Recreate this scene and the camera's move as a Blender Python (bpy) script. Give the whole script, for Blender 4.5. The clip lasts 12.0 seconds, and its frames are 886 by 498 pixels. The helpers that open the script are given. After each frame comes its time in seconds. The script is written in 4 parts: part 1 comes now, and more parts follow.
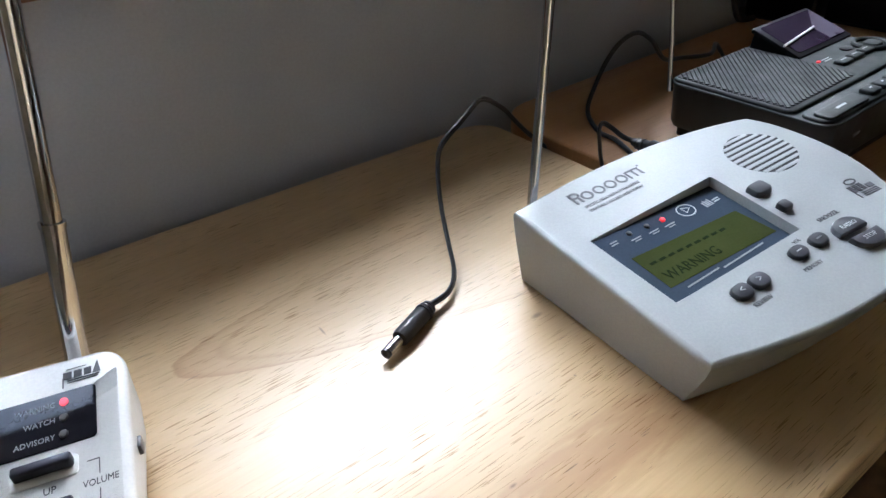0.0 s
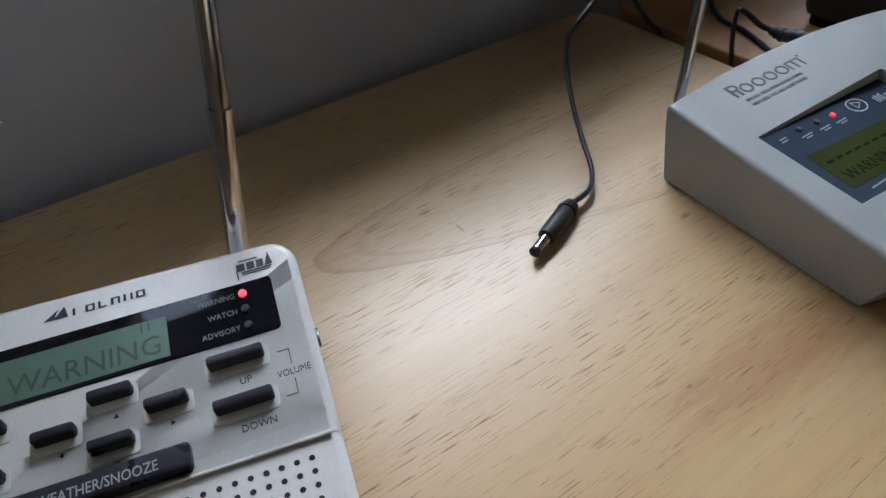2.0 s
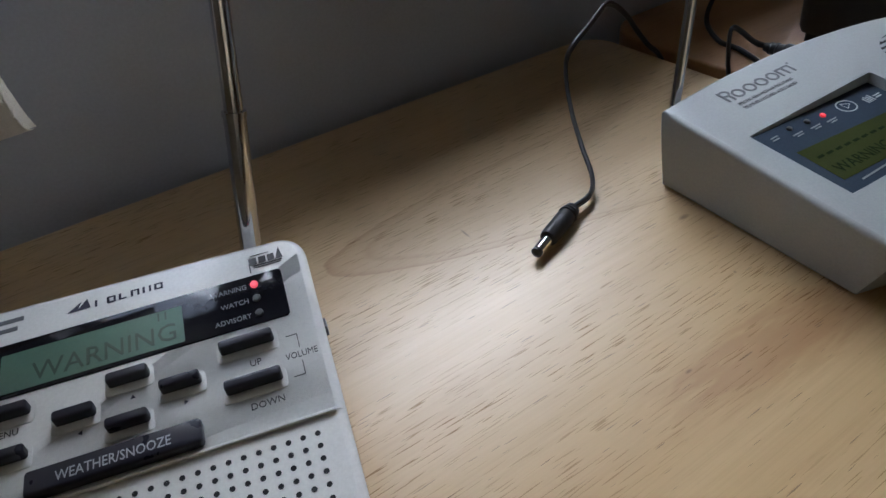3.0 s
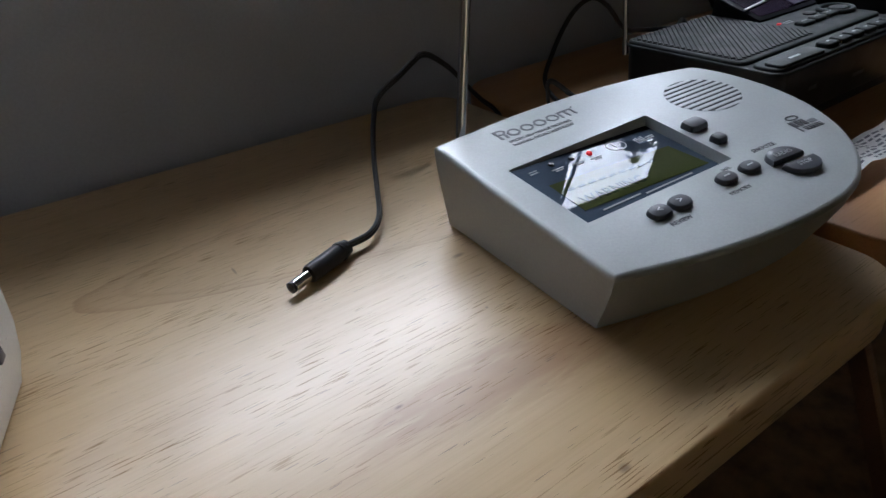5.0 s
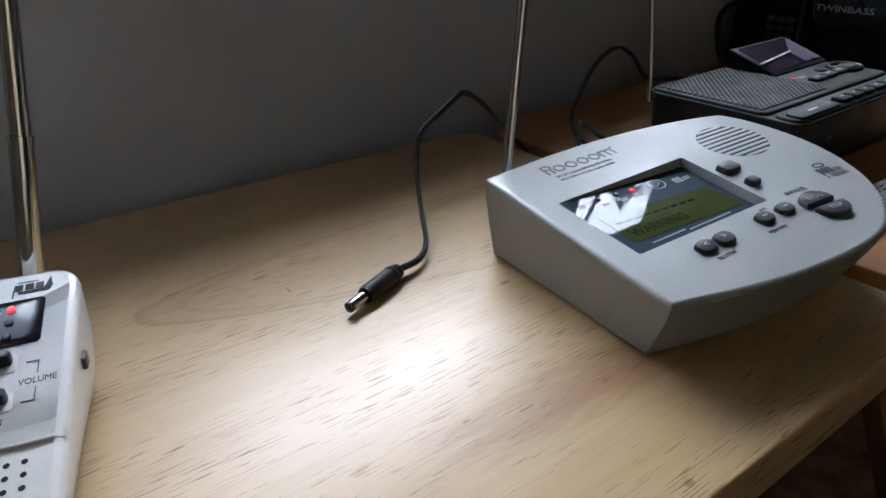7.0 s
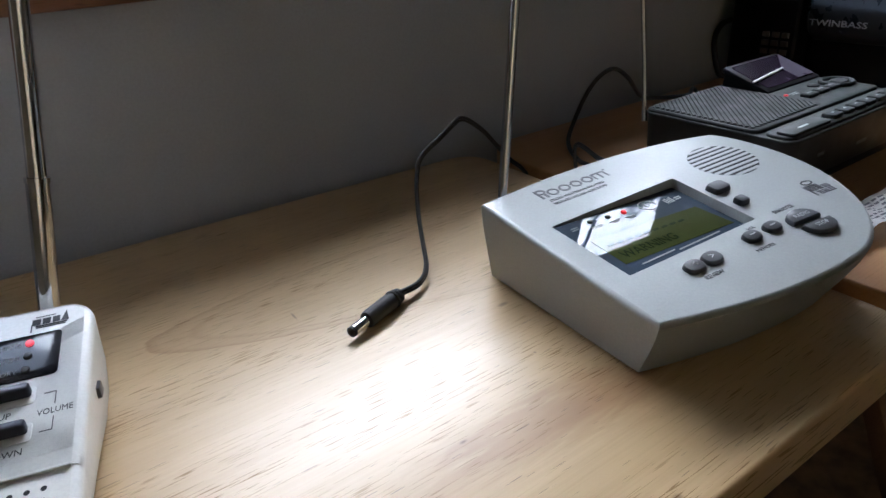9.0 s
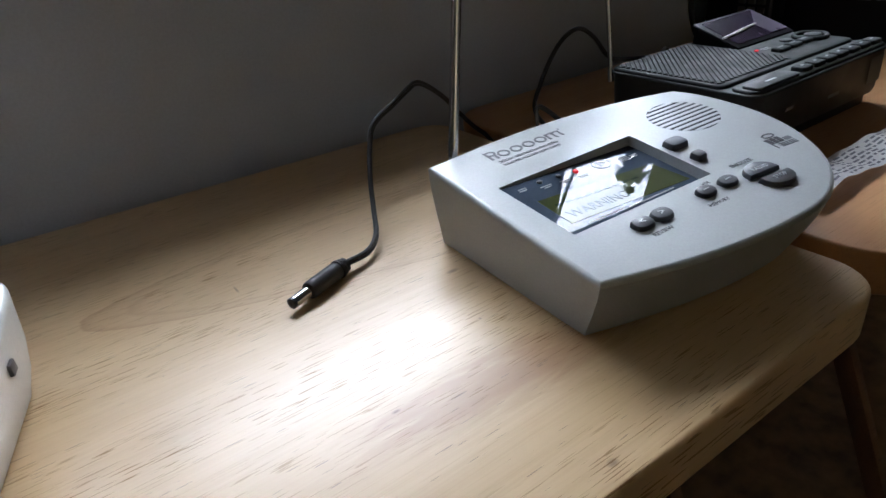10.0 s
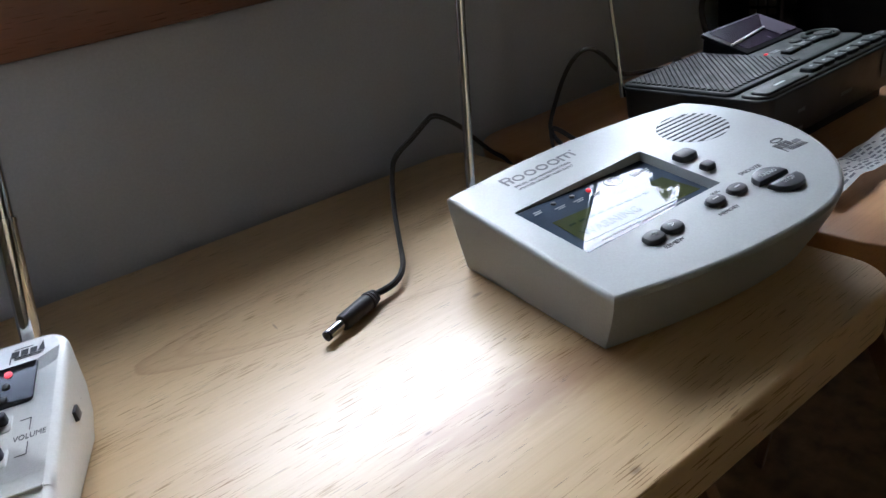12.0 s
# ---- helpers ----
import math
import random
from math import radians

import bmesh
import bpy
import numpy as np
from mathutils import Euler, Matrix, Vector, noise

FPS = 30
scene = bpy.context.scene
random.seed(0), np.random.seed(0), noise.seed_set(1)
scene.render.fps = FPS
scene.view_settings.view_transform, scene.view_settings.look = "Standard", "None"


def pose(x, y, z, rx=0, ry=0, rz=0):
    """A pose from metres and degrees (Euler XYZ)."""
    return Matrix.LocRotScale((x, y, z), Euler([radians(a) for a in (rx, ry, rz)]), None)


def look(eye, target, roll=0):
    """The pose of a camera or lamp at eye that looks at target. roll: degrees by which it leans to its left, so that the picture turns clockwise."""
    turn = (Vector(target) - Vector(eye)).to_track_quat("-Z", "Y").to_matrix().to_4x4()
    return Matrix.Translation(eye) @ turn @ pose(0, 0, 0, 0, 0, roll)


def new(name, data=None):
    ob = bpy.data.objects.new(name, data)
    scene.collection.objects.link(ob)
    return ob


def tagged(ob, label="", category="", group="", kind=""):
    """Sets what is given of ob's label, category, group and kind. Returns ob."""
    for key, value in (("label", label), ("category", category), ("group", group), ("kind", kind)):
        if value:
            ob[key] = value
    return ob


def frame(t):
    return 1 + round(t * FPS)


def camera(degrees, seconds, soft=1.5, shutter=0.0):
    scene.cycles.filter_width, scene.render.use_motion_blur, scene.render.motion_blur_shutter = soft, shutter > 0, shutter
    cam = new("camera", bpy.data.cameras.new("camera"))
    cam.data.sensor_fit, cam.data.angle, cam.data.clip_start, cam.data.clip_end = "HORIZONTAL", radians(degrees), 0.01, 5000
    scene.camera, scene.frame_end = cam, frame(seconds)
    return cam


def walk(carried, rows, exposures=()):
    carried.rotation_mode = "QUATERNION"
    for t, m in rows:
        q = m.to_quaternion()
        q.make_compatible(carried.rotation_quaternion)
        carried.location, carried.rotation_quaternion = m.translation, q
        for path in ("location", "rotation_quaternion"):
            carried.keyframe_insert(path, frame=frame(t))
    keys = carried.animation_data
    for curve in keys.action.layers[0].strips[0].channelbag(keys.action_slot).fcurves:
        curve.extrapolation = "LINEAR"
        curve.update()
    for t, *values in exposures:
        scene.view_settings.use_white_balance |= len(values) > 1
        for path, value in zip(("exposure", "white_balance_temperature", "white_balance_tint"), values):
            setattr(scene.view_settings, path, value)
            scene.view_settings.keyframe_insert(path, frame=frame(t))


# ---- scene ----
cam = camera(69.46, 12.0)
PATH = [
    (0.0, (-0.0958, -0.1977, 0.8708), (0.3587, 0.4873, 0.3013), -4.88),
    (0.5, (-0.1375, -0.1763, 0.8723), (0.2679, 0.4808, 0.2369), -3.78),
    (1.0, (-0.1308, -0.1633, 0.8745), (0.2660, 0.4832, 0.2229), -3.47),
    (1.5, (-0.1389, -0.1608, 0.8732), (0.2434, 0.4799, 0.2074), -4.49),
    (2.0, (-0.1384, -0.1586, 0.8656), (0.2227, 0.4752, 0.1816), -6.44),
    (2.5, (-0.1483, -0.1563, 0.8760), (0.2065, 0.4971, 0.2072), -7.45),
    (2.7, (-0.1506, -0.1658, 0.8705), (0.2173, 0.5154, 0.2375), -8.24),
    (4.3, (-0.0721, -0.2084, 0.8074), (0.2698, 0.5061, 0.1970), -8.86),
    (4.5, (-0.0664, -0.2194, 0.8111), (0.3052, 0.4979, 0.2217), -7.98),
    (5.0, (-0.0681, -0.2332, 0.8207), (0.3855, 0.4872, 0.2961), -5.35),
    (5.5, (-0.0861, -0.2357, 0.8287), (0.4324, 0.4717, 0.3483), -2.08),
    (6.0, (-0.0895, -0.2313, 0.8255), (0.3774, 0.5081, 0.3405), -3.45),
    (6.5, (-0.0923, -0.2324, 0.8256), (0.3855, 0.5039, 0.3463), -2.84),
    (7.0, (-0.1019, -0.2278, 0.8253), (0.3899, 0.5015, 0.3496), -2.40),
    (7.2, (-0.1037, -0.2277, 0.8324), (0.3920, 0.4981, 0.3552), -2.43),
    (8.8, (-0.1059, -0.2361, 0.8357), (0.3769, 0.5074, 0.3730), -4.03),
    (9.0, (-0.1004, -0.2378, 0.8340), (0.3840, 0.5103, 0.3804), -4.22),
    (9.5, (-0.0918, -0.2436, 0.8324), (0.3882, 0.5031, 0.3720), -4.80),
    (10.0, (-0.0751, -0.2458, 0.8194), (0.3996, 0.4921, 0.3397), -5.93),
    (10.5, (-0.0688, -0.2503, 0.8216), (0.4149, 0.4759, 0.3332), -7.06),
    (11.0, (-0.0709, -0.2544, 0.8260), (0.4233, 0.4643, 0.3370), -8.14),
    (11.5, (-0.0682, -0.2720, 0.8314), (0.4384, 0.4492, 0.3589), -9.79),
    (12.0, (-0.0746, -0.2601, 0.8279), (0.3639, 0.5215, 0.3842), -11.74),
]
EXPOSURES = [(0.0, 0.60), (0.3, -0.05), (0.5, -0.2), (1.5, -0.26), (2.7, -0.47), (4.4, -0.72), (5.2, -0.55), (6.0, -0.38), (7.2, -0.2), (9.0, -0.05), (11.0, -0.22), (12.0, -0.04)]
GAIN, KELVIN, TINT = 3.05, 5380, 10
walk(cam, [(t, look(eye, target, roll)) for t, eye, target, roll in PATH], [(t, s + GAIN, KELVIN, TINT) for t, s in EXPOSURES])

# ---- light ----
world = bpy.data.worlds.new("overcast_sky")
scene.world = world
world.use_nodes = True
wn = world.node_tree
sky = wn.nodes.new("ShaderNodeTexSky")
sky.sky_type, sky.sun_disc = "NISHITA", False
sky.sun_elevation, sky.sun_rotation = radians(38), radians(30)
sky.air_density, sky.dust_density, sky.ozone_density = 1.0, 2.2, 1.0
haze = wn.nodes.new("ShaderNodeHueSaturation")       # cloud cover takes most of the blue
haze.inputs["Saturation"].default_value = 0.62
wn.links.new(sky.outputs[0], haze.inputs["Color"])
wn.links.new(haze.outputs[0], wn.nodes["Background"].inputs[0])
wn.nodes["Background"].inputs[1].default_value = 0.15

sun_data = bpy.data.lights.new("sun", "SUN")
sun_data.energy, sun_data.angle, sun_data.color = 1.05, radians(52), (1.0, 0.97, 0.93)
sun = new("sun", sun_data)
sun.matrix_basis = look((3.90, 6.80, 6.80), (0, 0, 0.7))

# ---- materials ----
T = 0.66          # height of the tray tables
WALL = 0.212      # inner face of the window wall


def nodes_of(name):
    m = bpy.data.materials.new(name)
    m.use_nodes = True
    return m, m.node_tree, m.node_tree.nodes["Principled BSDF"]


def mapped(nt, scale=(1, 1, 1), loc=(0, 0, 0), rot=(0, 0, 0)):
    tc, mp = nt.nodes.new("ShaderNodeTexCoord"), nt.nodes.new("ShaderNodeMapping")
    nt.links.new(tc.outputs["Object"], mp.inputs[0])
    mp.inputs["Scale"].default_value, mp.inputs["Location"].default_value, mp.inputs["Rotation"].default_value = scale, loc, rot
    return mp.outputs[0]


def noise_tex(nt, vec, scale, detail=4.0, rough=0.55, distortion=0.0):
    n = nt.nodes.new("ShaderNodeTexNoise")
    nt.links.new(vec, n.inputs["Vector"])
    n.inputs["Scale"].default_value, n.inputs["Detail"].default_value = scale, detail
    n.inputs["Roughness"].default_value, n.inputs["Distortion"].default_value = rough, distortion
    return n.outputs["Fac"]


def ramp(nt, fac, stops):
    r = nt.nodes.new("ShaderNodeValToRGB")
    nt.links.new(fac, r.inputs[0])
    els = r.color_ramp.elements
    while len(els) < len(stops):
        els.new(1.0)
    for e, (p, c) in zip(els, stops):
        e.position = p
        e.color = (*c, 1) if len(c) == 3 else c
    return r.outputs[0]


def mix(nt, fac, a, b, mode="MIX"):
    n = nt.nodes.new("ShaderNodeMix")
    n.data_type, n.blend_type = "RGBA", mode
    for sock, v in ((n.inputs[0], fac), (n.inputs[6], a), (n.inputs[7], b)):
        if isinstance(v, bpy.types.NodeSocket):
            nt.links.new(v, sock)
        else:
            sock.default_value = v if isinstance(v, float) else (*v, 1)
    return n.outputs[2]


def bump(nt, bsdf, fac, strength, dist):
    b = nt.nodes.new("ShaderNodeBump")
    b.inputs["Strength"].default_value, b.inputs["Distance"].default_value = strength, dist
    nt.links.new(fac, b.inputs["Height"])
    nt.links.new(b.outputs[0], bsdf.inputs["Normal"])


def plain(name, colour, rough=0.5, metal=0.0, vary=0.12, scale=60.0, relief=0.0, coat=0.0, coat_rough=0.05, grain=900.0, coat_ior=1.5):
    """A paint, plastic, rubber or metal: cloudy at one scale, fine-grained at another."""
    m, nt, b = nodes_of(name)
    v = mapped(nt)
    big, fine = noise_tex(nt, v, scale, 3), noise_tex(nt, v, grain, 2)
    lo, hi = [c * (1 - vary) for c in colour], [min(1.0, c * (1 + vary)) for c in colour]
    col = ramp(nt, big, [(0.3, lo), (0.7, hi)])
    col = mix(nt, 0.10, col, ramp(nt, fine, [(0.35, [c * 0.6 for c in colour]), (0.65, [min(1.0, c * 1.3) for c in colour])]))
    nt.links.new(col, b.inputs["Base Color"])
    rr = ramp(nt, big, [(0.3, (rough * 0.85,) * 3), (0.7, (min(1, rough * 1.15),) * 3)])
    nt.links.new(rr, b.inputs["Roughness"])
    b.inputs["Metallic"].default_value = metal
    b.inputs["Coat Weight"].default_value, b.inputs["Coat Roughness"].default_value = coat, coat_rough
    b.inputs["Coat IOR"].default_value = coat_ior
    if relief:
        bump(nt, b, fine, relief, 0.0004)
    return m


def glow(name, colour, strength):
    m, nt, b = nodes_of(name)
    b.inputs["Base Color"].default_value = (*colour, 1)
    b.inputs["Emission Color"].default_value = (*colour, 1)
    b.inputs["Emission Strength"].default_value = strength
    return m


def math_node(nt, op, a, b=0.0):
    n = nt.nodes.new("ShaderNodeMath")
    n.operation = op
    for sock, v in ((n.inputs[0], a), (n.inputs[1], b)):
        if isinstance(v, bpy.types.NodeSocket):
            nt.links.new(v, sock)
        else:
            sock.default_value = v
    return n.outputs[0]


def spot(nt, x, y, rx, ry):
    """1 at the middle of an oval mark, 0 outside it."""
    g = nt.nodes.new("ShaderNodeTexGradient")
    g.gradient_type = "SPHERICAL"
    nt.links.new(mapped(nt, (1 / rx, 1 / ry, 0), (-x / rx, -y / ry, 0)), g.inputs[0])
    return g.outputs["Fac"]


def wood(name, pale, mid, dark, rough, shift=0.0, pores=1.0, marks=(), sheen=0.5, figure=None, flames=(), x_mid=0.0, coat=0.0):
    """Board with its grain along x: soft broad bands, faint streaks, short fine pores in patches, small knots."""
    m, nt, b = nodes_of(name)
    wide = noise_tex(nt, mapped(nt, (1.1, 17, 4), (shift, shift, 0), (0, 0, radians(2))), 1.0, 3, 0.5, 0.7)
    band = noise_tex(nt, mapped(nt, (2.2, 48, 9), (shift, 0.7, 0), (0, 0, radians(-2))), 1.0, 3, 0.55, 0.8)
    streak = noise_tex(nt, mapped(nt, (9, 640, 300), (shift, 0, 0)), 1.0, 3, 0.6, 0.3)
    patch = noise_tex(nt, mapped(nt, (5, 30, 8), (shift, 1.0, 0)), 1.0, 2)
    pore = noise_tex(nt, mapped(nt, (62, 1650, 900), (0, shift, 0), (0, 0, radians(1.5))), 1.0, 0.5, 0.5)
    deep = noise_tex(nt, mapped(nt, (70, 1350, 900), (0.4, shift, 0), (0, 0, radians(-1.5))), 1.0, 0.6, 0.5)
    col = ramp(nt, wide, [(0.30, mid), (0.60, pale)])
    col = mix(nt, ramp(nt, band, [(0.50, (0, 0, 0)), (0.72, (0.34,) * 3)]), col, [0.5 * a + 0.5 * c for a, c in zip(mid, dark)])
    col = mix(nt, ramp(nt, streak, [(0.45, (0, 0, 0)), (0.72, (0.30,) * 3)]), col, [0.4 * a + 0.6 * c for a, c in zip(mid, dark)])
    if figure:                                       # nested pointed arches where the board was cut flat
        fx, fy, run, half = figure
        shake = noise_tex(nt, mapped(nt, (16, 60, 1)), 1.0, 3, 0.6)
        split = nt.nodes.new("ShaderNodeSeparateXYZ")
        nt.links.new(mapped(nt, (1 / run, 1 / half, 0), (-(fx - x_mid) / run, -fy / half, 0), (0, 0, 0)), split.inputs[0])
        lean = math_node(nt, "MULTIPLY", split.outputs[0], 0.28)
        v = math_node(nt, "ADD", split.outputs[1], lean)
        f = math_node(nt, "SUBTRACT", split.outputs[0], math_node(nt, "MULTIPLY", v, v))
        f = math_node(nt, "ADD", f, math_node(nt, "MULTIPLY", shake, 0.22))
        arches = ramp(nt, f, [(0.0, (0, 0, 0)), (0.11, (0.0,) * 3), (0.135, (0.95,) * 3), (0.24, (0.35,) * 3), (0.42, (0.2,) * 3), (0.47, (0.6,) * 3), (0.58, (0.08,) * 3), (1.0, (0, 0, 0))])
        col = mix(nt, arches, col, [0.35 * a + 0.65 * c for a, c in zip(mid, dark)])
    for mx, my, rx, ry, amount in flames:            # warm wavy streaks
        way = math_node(nt, "MULTIPLY", spot(nt, mx - x_mid, my, rx, ry), noise_tex(nt, mapped(nt, (26, 130, 1), (mx, my, 0), (0, 0, radians(9))), 1.0, 3, 0.6, 1.2))
        col = mix(nt, ramp(nt, way, [(0.16, (0, 0, 0)), (0.40, (amount,) * 3)]), col, dark)
    holes = math_node(nt, "MULTIPLY", ramp(nt, pore, [(0.64, (0, 0, 0)), (0.69, (1, 1, 1))]), ramp(nt, patch, [(0.36, (0.05,) * 3), (0.58, (0.62 * pores,) * 3)]))
    col = mix(nt, holes, col, [c * 0.40 for c in dark])
    col = mix(nt, ramp(nt, deep, [(0.735, (0, 0, 0)), (0.755, (0.68 * pores,) * 3)]), col, [c * 0.36 for c in dark])
    for mx, my, rx, ry in marks:                     # little dark knots and nicks
        col = mix(nt, ramp(nt, spot(nt, mx - x_mid, my, rx, ry), [(0.0, (0, 0, 0)), (0.7, (0.7,) * 3)]), col, [c * 0.45 for c in dark])
    nt.links.new(col, b.inputs["Base Color"])
    nt.links.new(ramp(nt, band, [(0.3, (rough * 0.94,) * 3), (0.7, (rough * 1.06,) * 3)]), b.inputs["Roughness"])
    nt.links.new(ramp(nt, holes, [(0.0, (sheen,) * 3), (0.6, (0.05,) * 3)]), b.inputs["Specular IOR Level"])
    b.inputs["Coat Weight"].default_value, b.inputs["Coat Roughness"].default_value = coat, 0.36
    bump(nt, b, math_node(nt, "SUBTRACT", math_node(nt, "MULTIPLY", streak, 0.25), holes), 0.16, 0.0003)
    return m


W_TOP = wood("pale_varnished_wood", (0.64, 0.455, 0.230), (0.545, 0.365, 0.165), (0.36, 0.190, 0.072), 0.45,
             marks=((0.073, -0.022, 0.0042, 0.0018), (0.040, -0.152, 0.0028, 0.0020), (0.058, -0.0625, 0.0009, 0.0009), (0.0, -0.087, 0.0022, 0.0009), (-0.015, 0.039, 0.0008, 0.005)), sheen=1.0,
             figure=(-0.084, 0.059, 0.060, 0.027), flames=((0.030, -0.095, 0.10, 0.030, 0.55), (0.075, -0.105, 0.08, 0.030, 0.45)), x_mid=-0.0395, coat=0.24)
W_TOP2 = wood("orange_varnished_wood", (0.46, 0.25, 0.105), (0.37, 0.188, 0.074), (0.24, 0.11, 0.043), 0.42, 0.7, 0.4)
W_LEG = wood("leg_wood", (0.20, 0.105, 0.05), (0.15, 0.078, 0.036), (0.09, 0.044, 0.02), 0.5, 0.3, 0.5)
W_TRIM = wood("red_brown_stained_wood", (0.16, 0.062, 0.030), (0.125, 0.046, 0.022), (0.07, 0.024, 0.012), 0.42, 1.7, 0.6)
SILVER = plain("satin_silver_plastic", (0.336, 0.353, 0.350), 0.42, 0.15, 0.03, 30, 0.05)
PEARL = plain("glossy_pearl_plastic", (0.655, 0.655, 0.635), 0.38, 0.05, 0.03, 30, 0.03, 0.4, 0.02, coat_ior=1.5)
RUBBER = plain("dark_grey_rubber", (0.035, 0.038, 0.045), 0.42, 0, 0.1, 80, 0.05)
KEY_BLACK = plain("blue_black_key_plastic", (0.018, 0.018, 0.028), 0.30, 0, 0.1, 80)
PANEL_BLACK = plain("black_display_panel", (0.008, 0.008, 0.011), 0.08, 0, 0.1, 40)
BEZEL = plain("slate_blue_bezel", (0.045, 0.060, 0.085), 0.3, 0, 0.06, 40, 0, 0.45, 0.012, coat_ior=1.5)
LCD_OLIVE = plain("olive_liquid_crystal", (0.046, 0.054, 0.018), 0.35, 0, 0.06, 40, 0, 0.45, 0.012, coat_ior=1.5)
LCD_GREEN = plain("green_liquid_crystal", (0.055, 0.122, 0.088), 0.35, 0, 0.08, 40, 0, 1.0, 0.04)
INK = plain("dark_print", (0.03, 0.03, 0.035), 0.5, 0, 0.05)
INK_GREY = plain("grey_print", (0.10, 0.10, 0.11), 0.5, 0, 0.05)
INK_BLUE = plain("navy_print", (0.012, 0.012, 0.035), 0.5, 0, 0.05)
INK_PALE = plain("pale_print", (0.42, 0.44, 0.46), 0.5, 0, 0.05)
LCD_INK = plain("liquid_crystal_segments", (0.018, 0.026, 0.012), 0.5, 0, 0.05, coat=0.45, coat_rough=0.012, coat_ior=1.5)
LCD_INK_GREEN = plain("green_display_segments", (0.018, 0.045, 0.03), 0.5, 0, 0.05, coat=1.0, coat_rough=0.04)
INK_DIM = plain("dim_grey_print", (0.22, 0.23, 0.24), 0.5, 0, 0.05)
CHROME = plain("chrome", (0.62, 0.63, 0.66), 0.09, 1.0, 0.04, 200)
CORD = plain("black_cable_plastic", (0.014, 0.014, 0.016), 0.34, 0, 0.15, 200)
GRIP = plain("matt_black_rubber", (0.012, 0.012, 0.013), 0.5, 0, 0.15, 200, 0.1)
HOLE = plain("dark_hollow", (0.012, 0.012, 0.014), 0.8)
CHARCOAL = plain("charcoal_plastic", (0.021, 0.026, 0.025), 0.62, 0, 0.08, 60, 0.1)
CHARCOAL_LOW = plain("black_brown_plastic", (0.018, 0.0165, 0.016), 0.42, 0, 0.1, 60, 0.1)
BLACK = plain("black_plastic", (0.0075, 0.0075, 0.009), 0.40, 0, 0.15, 50)
STEREO_TUBE = plain("blue_black_gloss_plastic", (0.014, 0.018, 0.024), 0.3, 0, 0.1, 60)
GOLD_KEY = plain("tan_keys", (0.075, 0.062, 0.046), 0.5, 0, 0.1)
SCREEN_PURPLE = plain("violet_tinted_screen", (0.020, 0.012, 0.026), 0.25, 0, 0.1, 40)
# paler violet that imitates a reflection on the clock radio's screen
SCREEN_SHEEN = plain("pale_screen_reflection", (0.10, 0.085, 0.115), 0.3, 0, 0.1, 40)
PAPER = plain("thermal_paper", (0.74, 0.73, 0.72), 0.7, 0, 0.05, 80, 0.1)
PAPER_INK = plain("receipt_print", (0.16, 0.16, 0.18), 0.7)
CLOTH = plain("cream_curtain_cloth", (0.84, 0.80, 0.73), 0.9, 0, 0.05, 40, 0.6, grain=1600)
WALL_PAINT = plain("slate_grey_wall_paint", (0.385, 0.398, 0.440), 0.75, 0, 0.05, 5, 0.25, grain=500)
ROOM_PAINT = plain("room_paint", (0.74, 0.69, 0.60), 0.8, 0, 0.05, 3, 0.2, grain=400)
CEILING_PAINT = plain("ceiling_paint", (0.75, 0.74, 0.72), 0.9, 0, 0.03, 3)
CARPET = plain("brown_carpet", (0.24, 0.16, 0.10), 0.95, 0, 0.45, 25, 1.0, grain=700)
SHADE = plain("roller_shade_cloth", (0.42, 0.38, 0.27), 0.9, 0, 0.05, 20, 0.2)


def lit_cloth(name, lo, hi, through_share):
    """Woven cloth that lets part of the daylight through."""
    m, nt, b = nodes_of(name)
    weave = ramp(nt, noise_tex(nt, mapped(nt), 30, 4), [(0.3, lo), (0.7, hi)])
    lucent, both = nt.nodes.new("ShaderNodeBsdfTranslucent"), nt.nodes.new("ShaderNodeMixShader")
    nt.links.new(weave, b.inputs["Base Color"])
    nt.links.new(weave, lucent.inputs["Color"])
    b.inputs["Roughness"].default_value, both.inputs[0].default_value = 0.9, through_share
    nt.links.new(b.outputs[0], both.inputs[1])
    nt.links.new(lucent.outputs[0], both.inputs[2])
    nt.links.new(both.outputs[0], nt.nodes["Material Output"].inputs[0])
    return m


for m, level in ((BEZEL, 0.0), (LCD_OLIVE, 0.0), (LCD_INK, 0.0), (BLACK, 0.22), (PANEL_BLACK, 0.25), (CHARCOAL, 0.3), (CHARCOAL_LOW, 0.3), (SCREEN_PURPLE, 0.3), (SCREEN_SHEEN, 0.3)):
    m.node_tree.nodes["Principled BSDF"].inputs["Specular IOR Level"].default_value = level
THIN = lit_cloth("thin_shade_cloth", (0.26, 0.24, 0.18), (0.32, 0.30, 0.23), 0.15)
# tan cloth tints the fill light of the added rear opening
FILL_CLOTH = lit_cloth("thin_tan_fill_cloth", (0.84, 0.68, 0.50), (0.90, 0.74, 0.56), 0.68)
FRAME_PAINT = plain("window_frame_wood", (0.16, 0.105, 0.06), 0.5, 0, 0.1, 20)
BARK = plain("bark", (0.10, 0.075, 0.05), 0.9, 0, 0.3, 8, 0.5, grain=40)
NEEDLES = plain("conifer_needles", (0.034, 0.052, 0.026), 0.7, 0, 0.4, 3)
GRASS = plain("lawn", (0.08, 0.11, 0.04), 0.9, 0, 0.3, 1.0, grain=20)
LED_RED = glow("lit_red_lamp", (1.0, 0.03, 0.04), 0.06)
LED_PINK = glow("lit_pink_lamp", (1.0, 0.10, 0.13), 0.10)
LED_OFF = plain("unlit_lamp", (0.035, 0.035, 0.033), 0.3)
GLASS, gt, gb = nodes_of("window_glass")
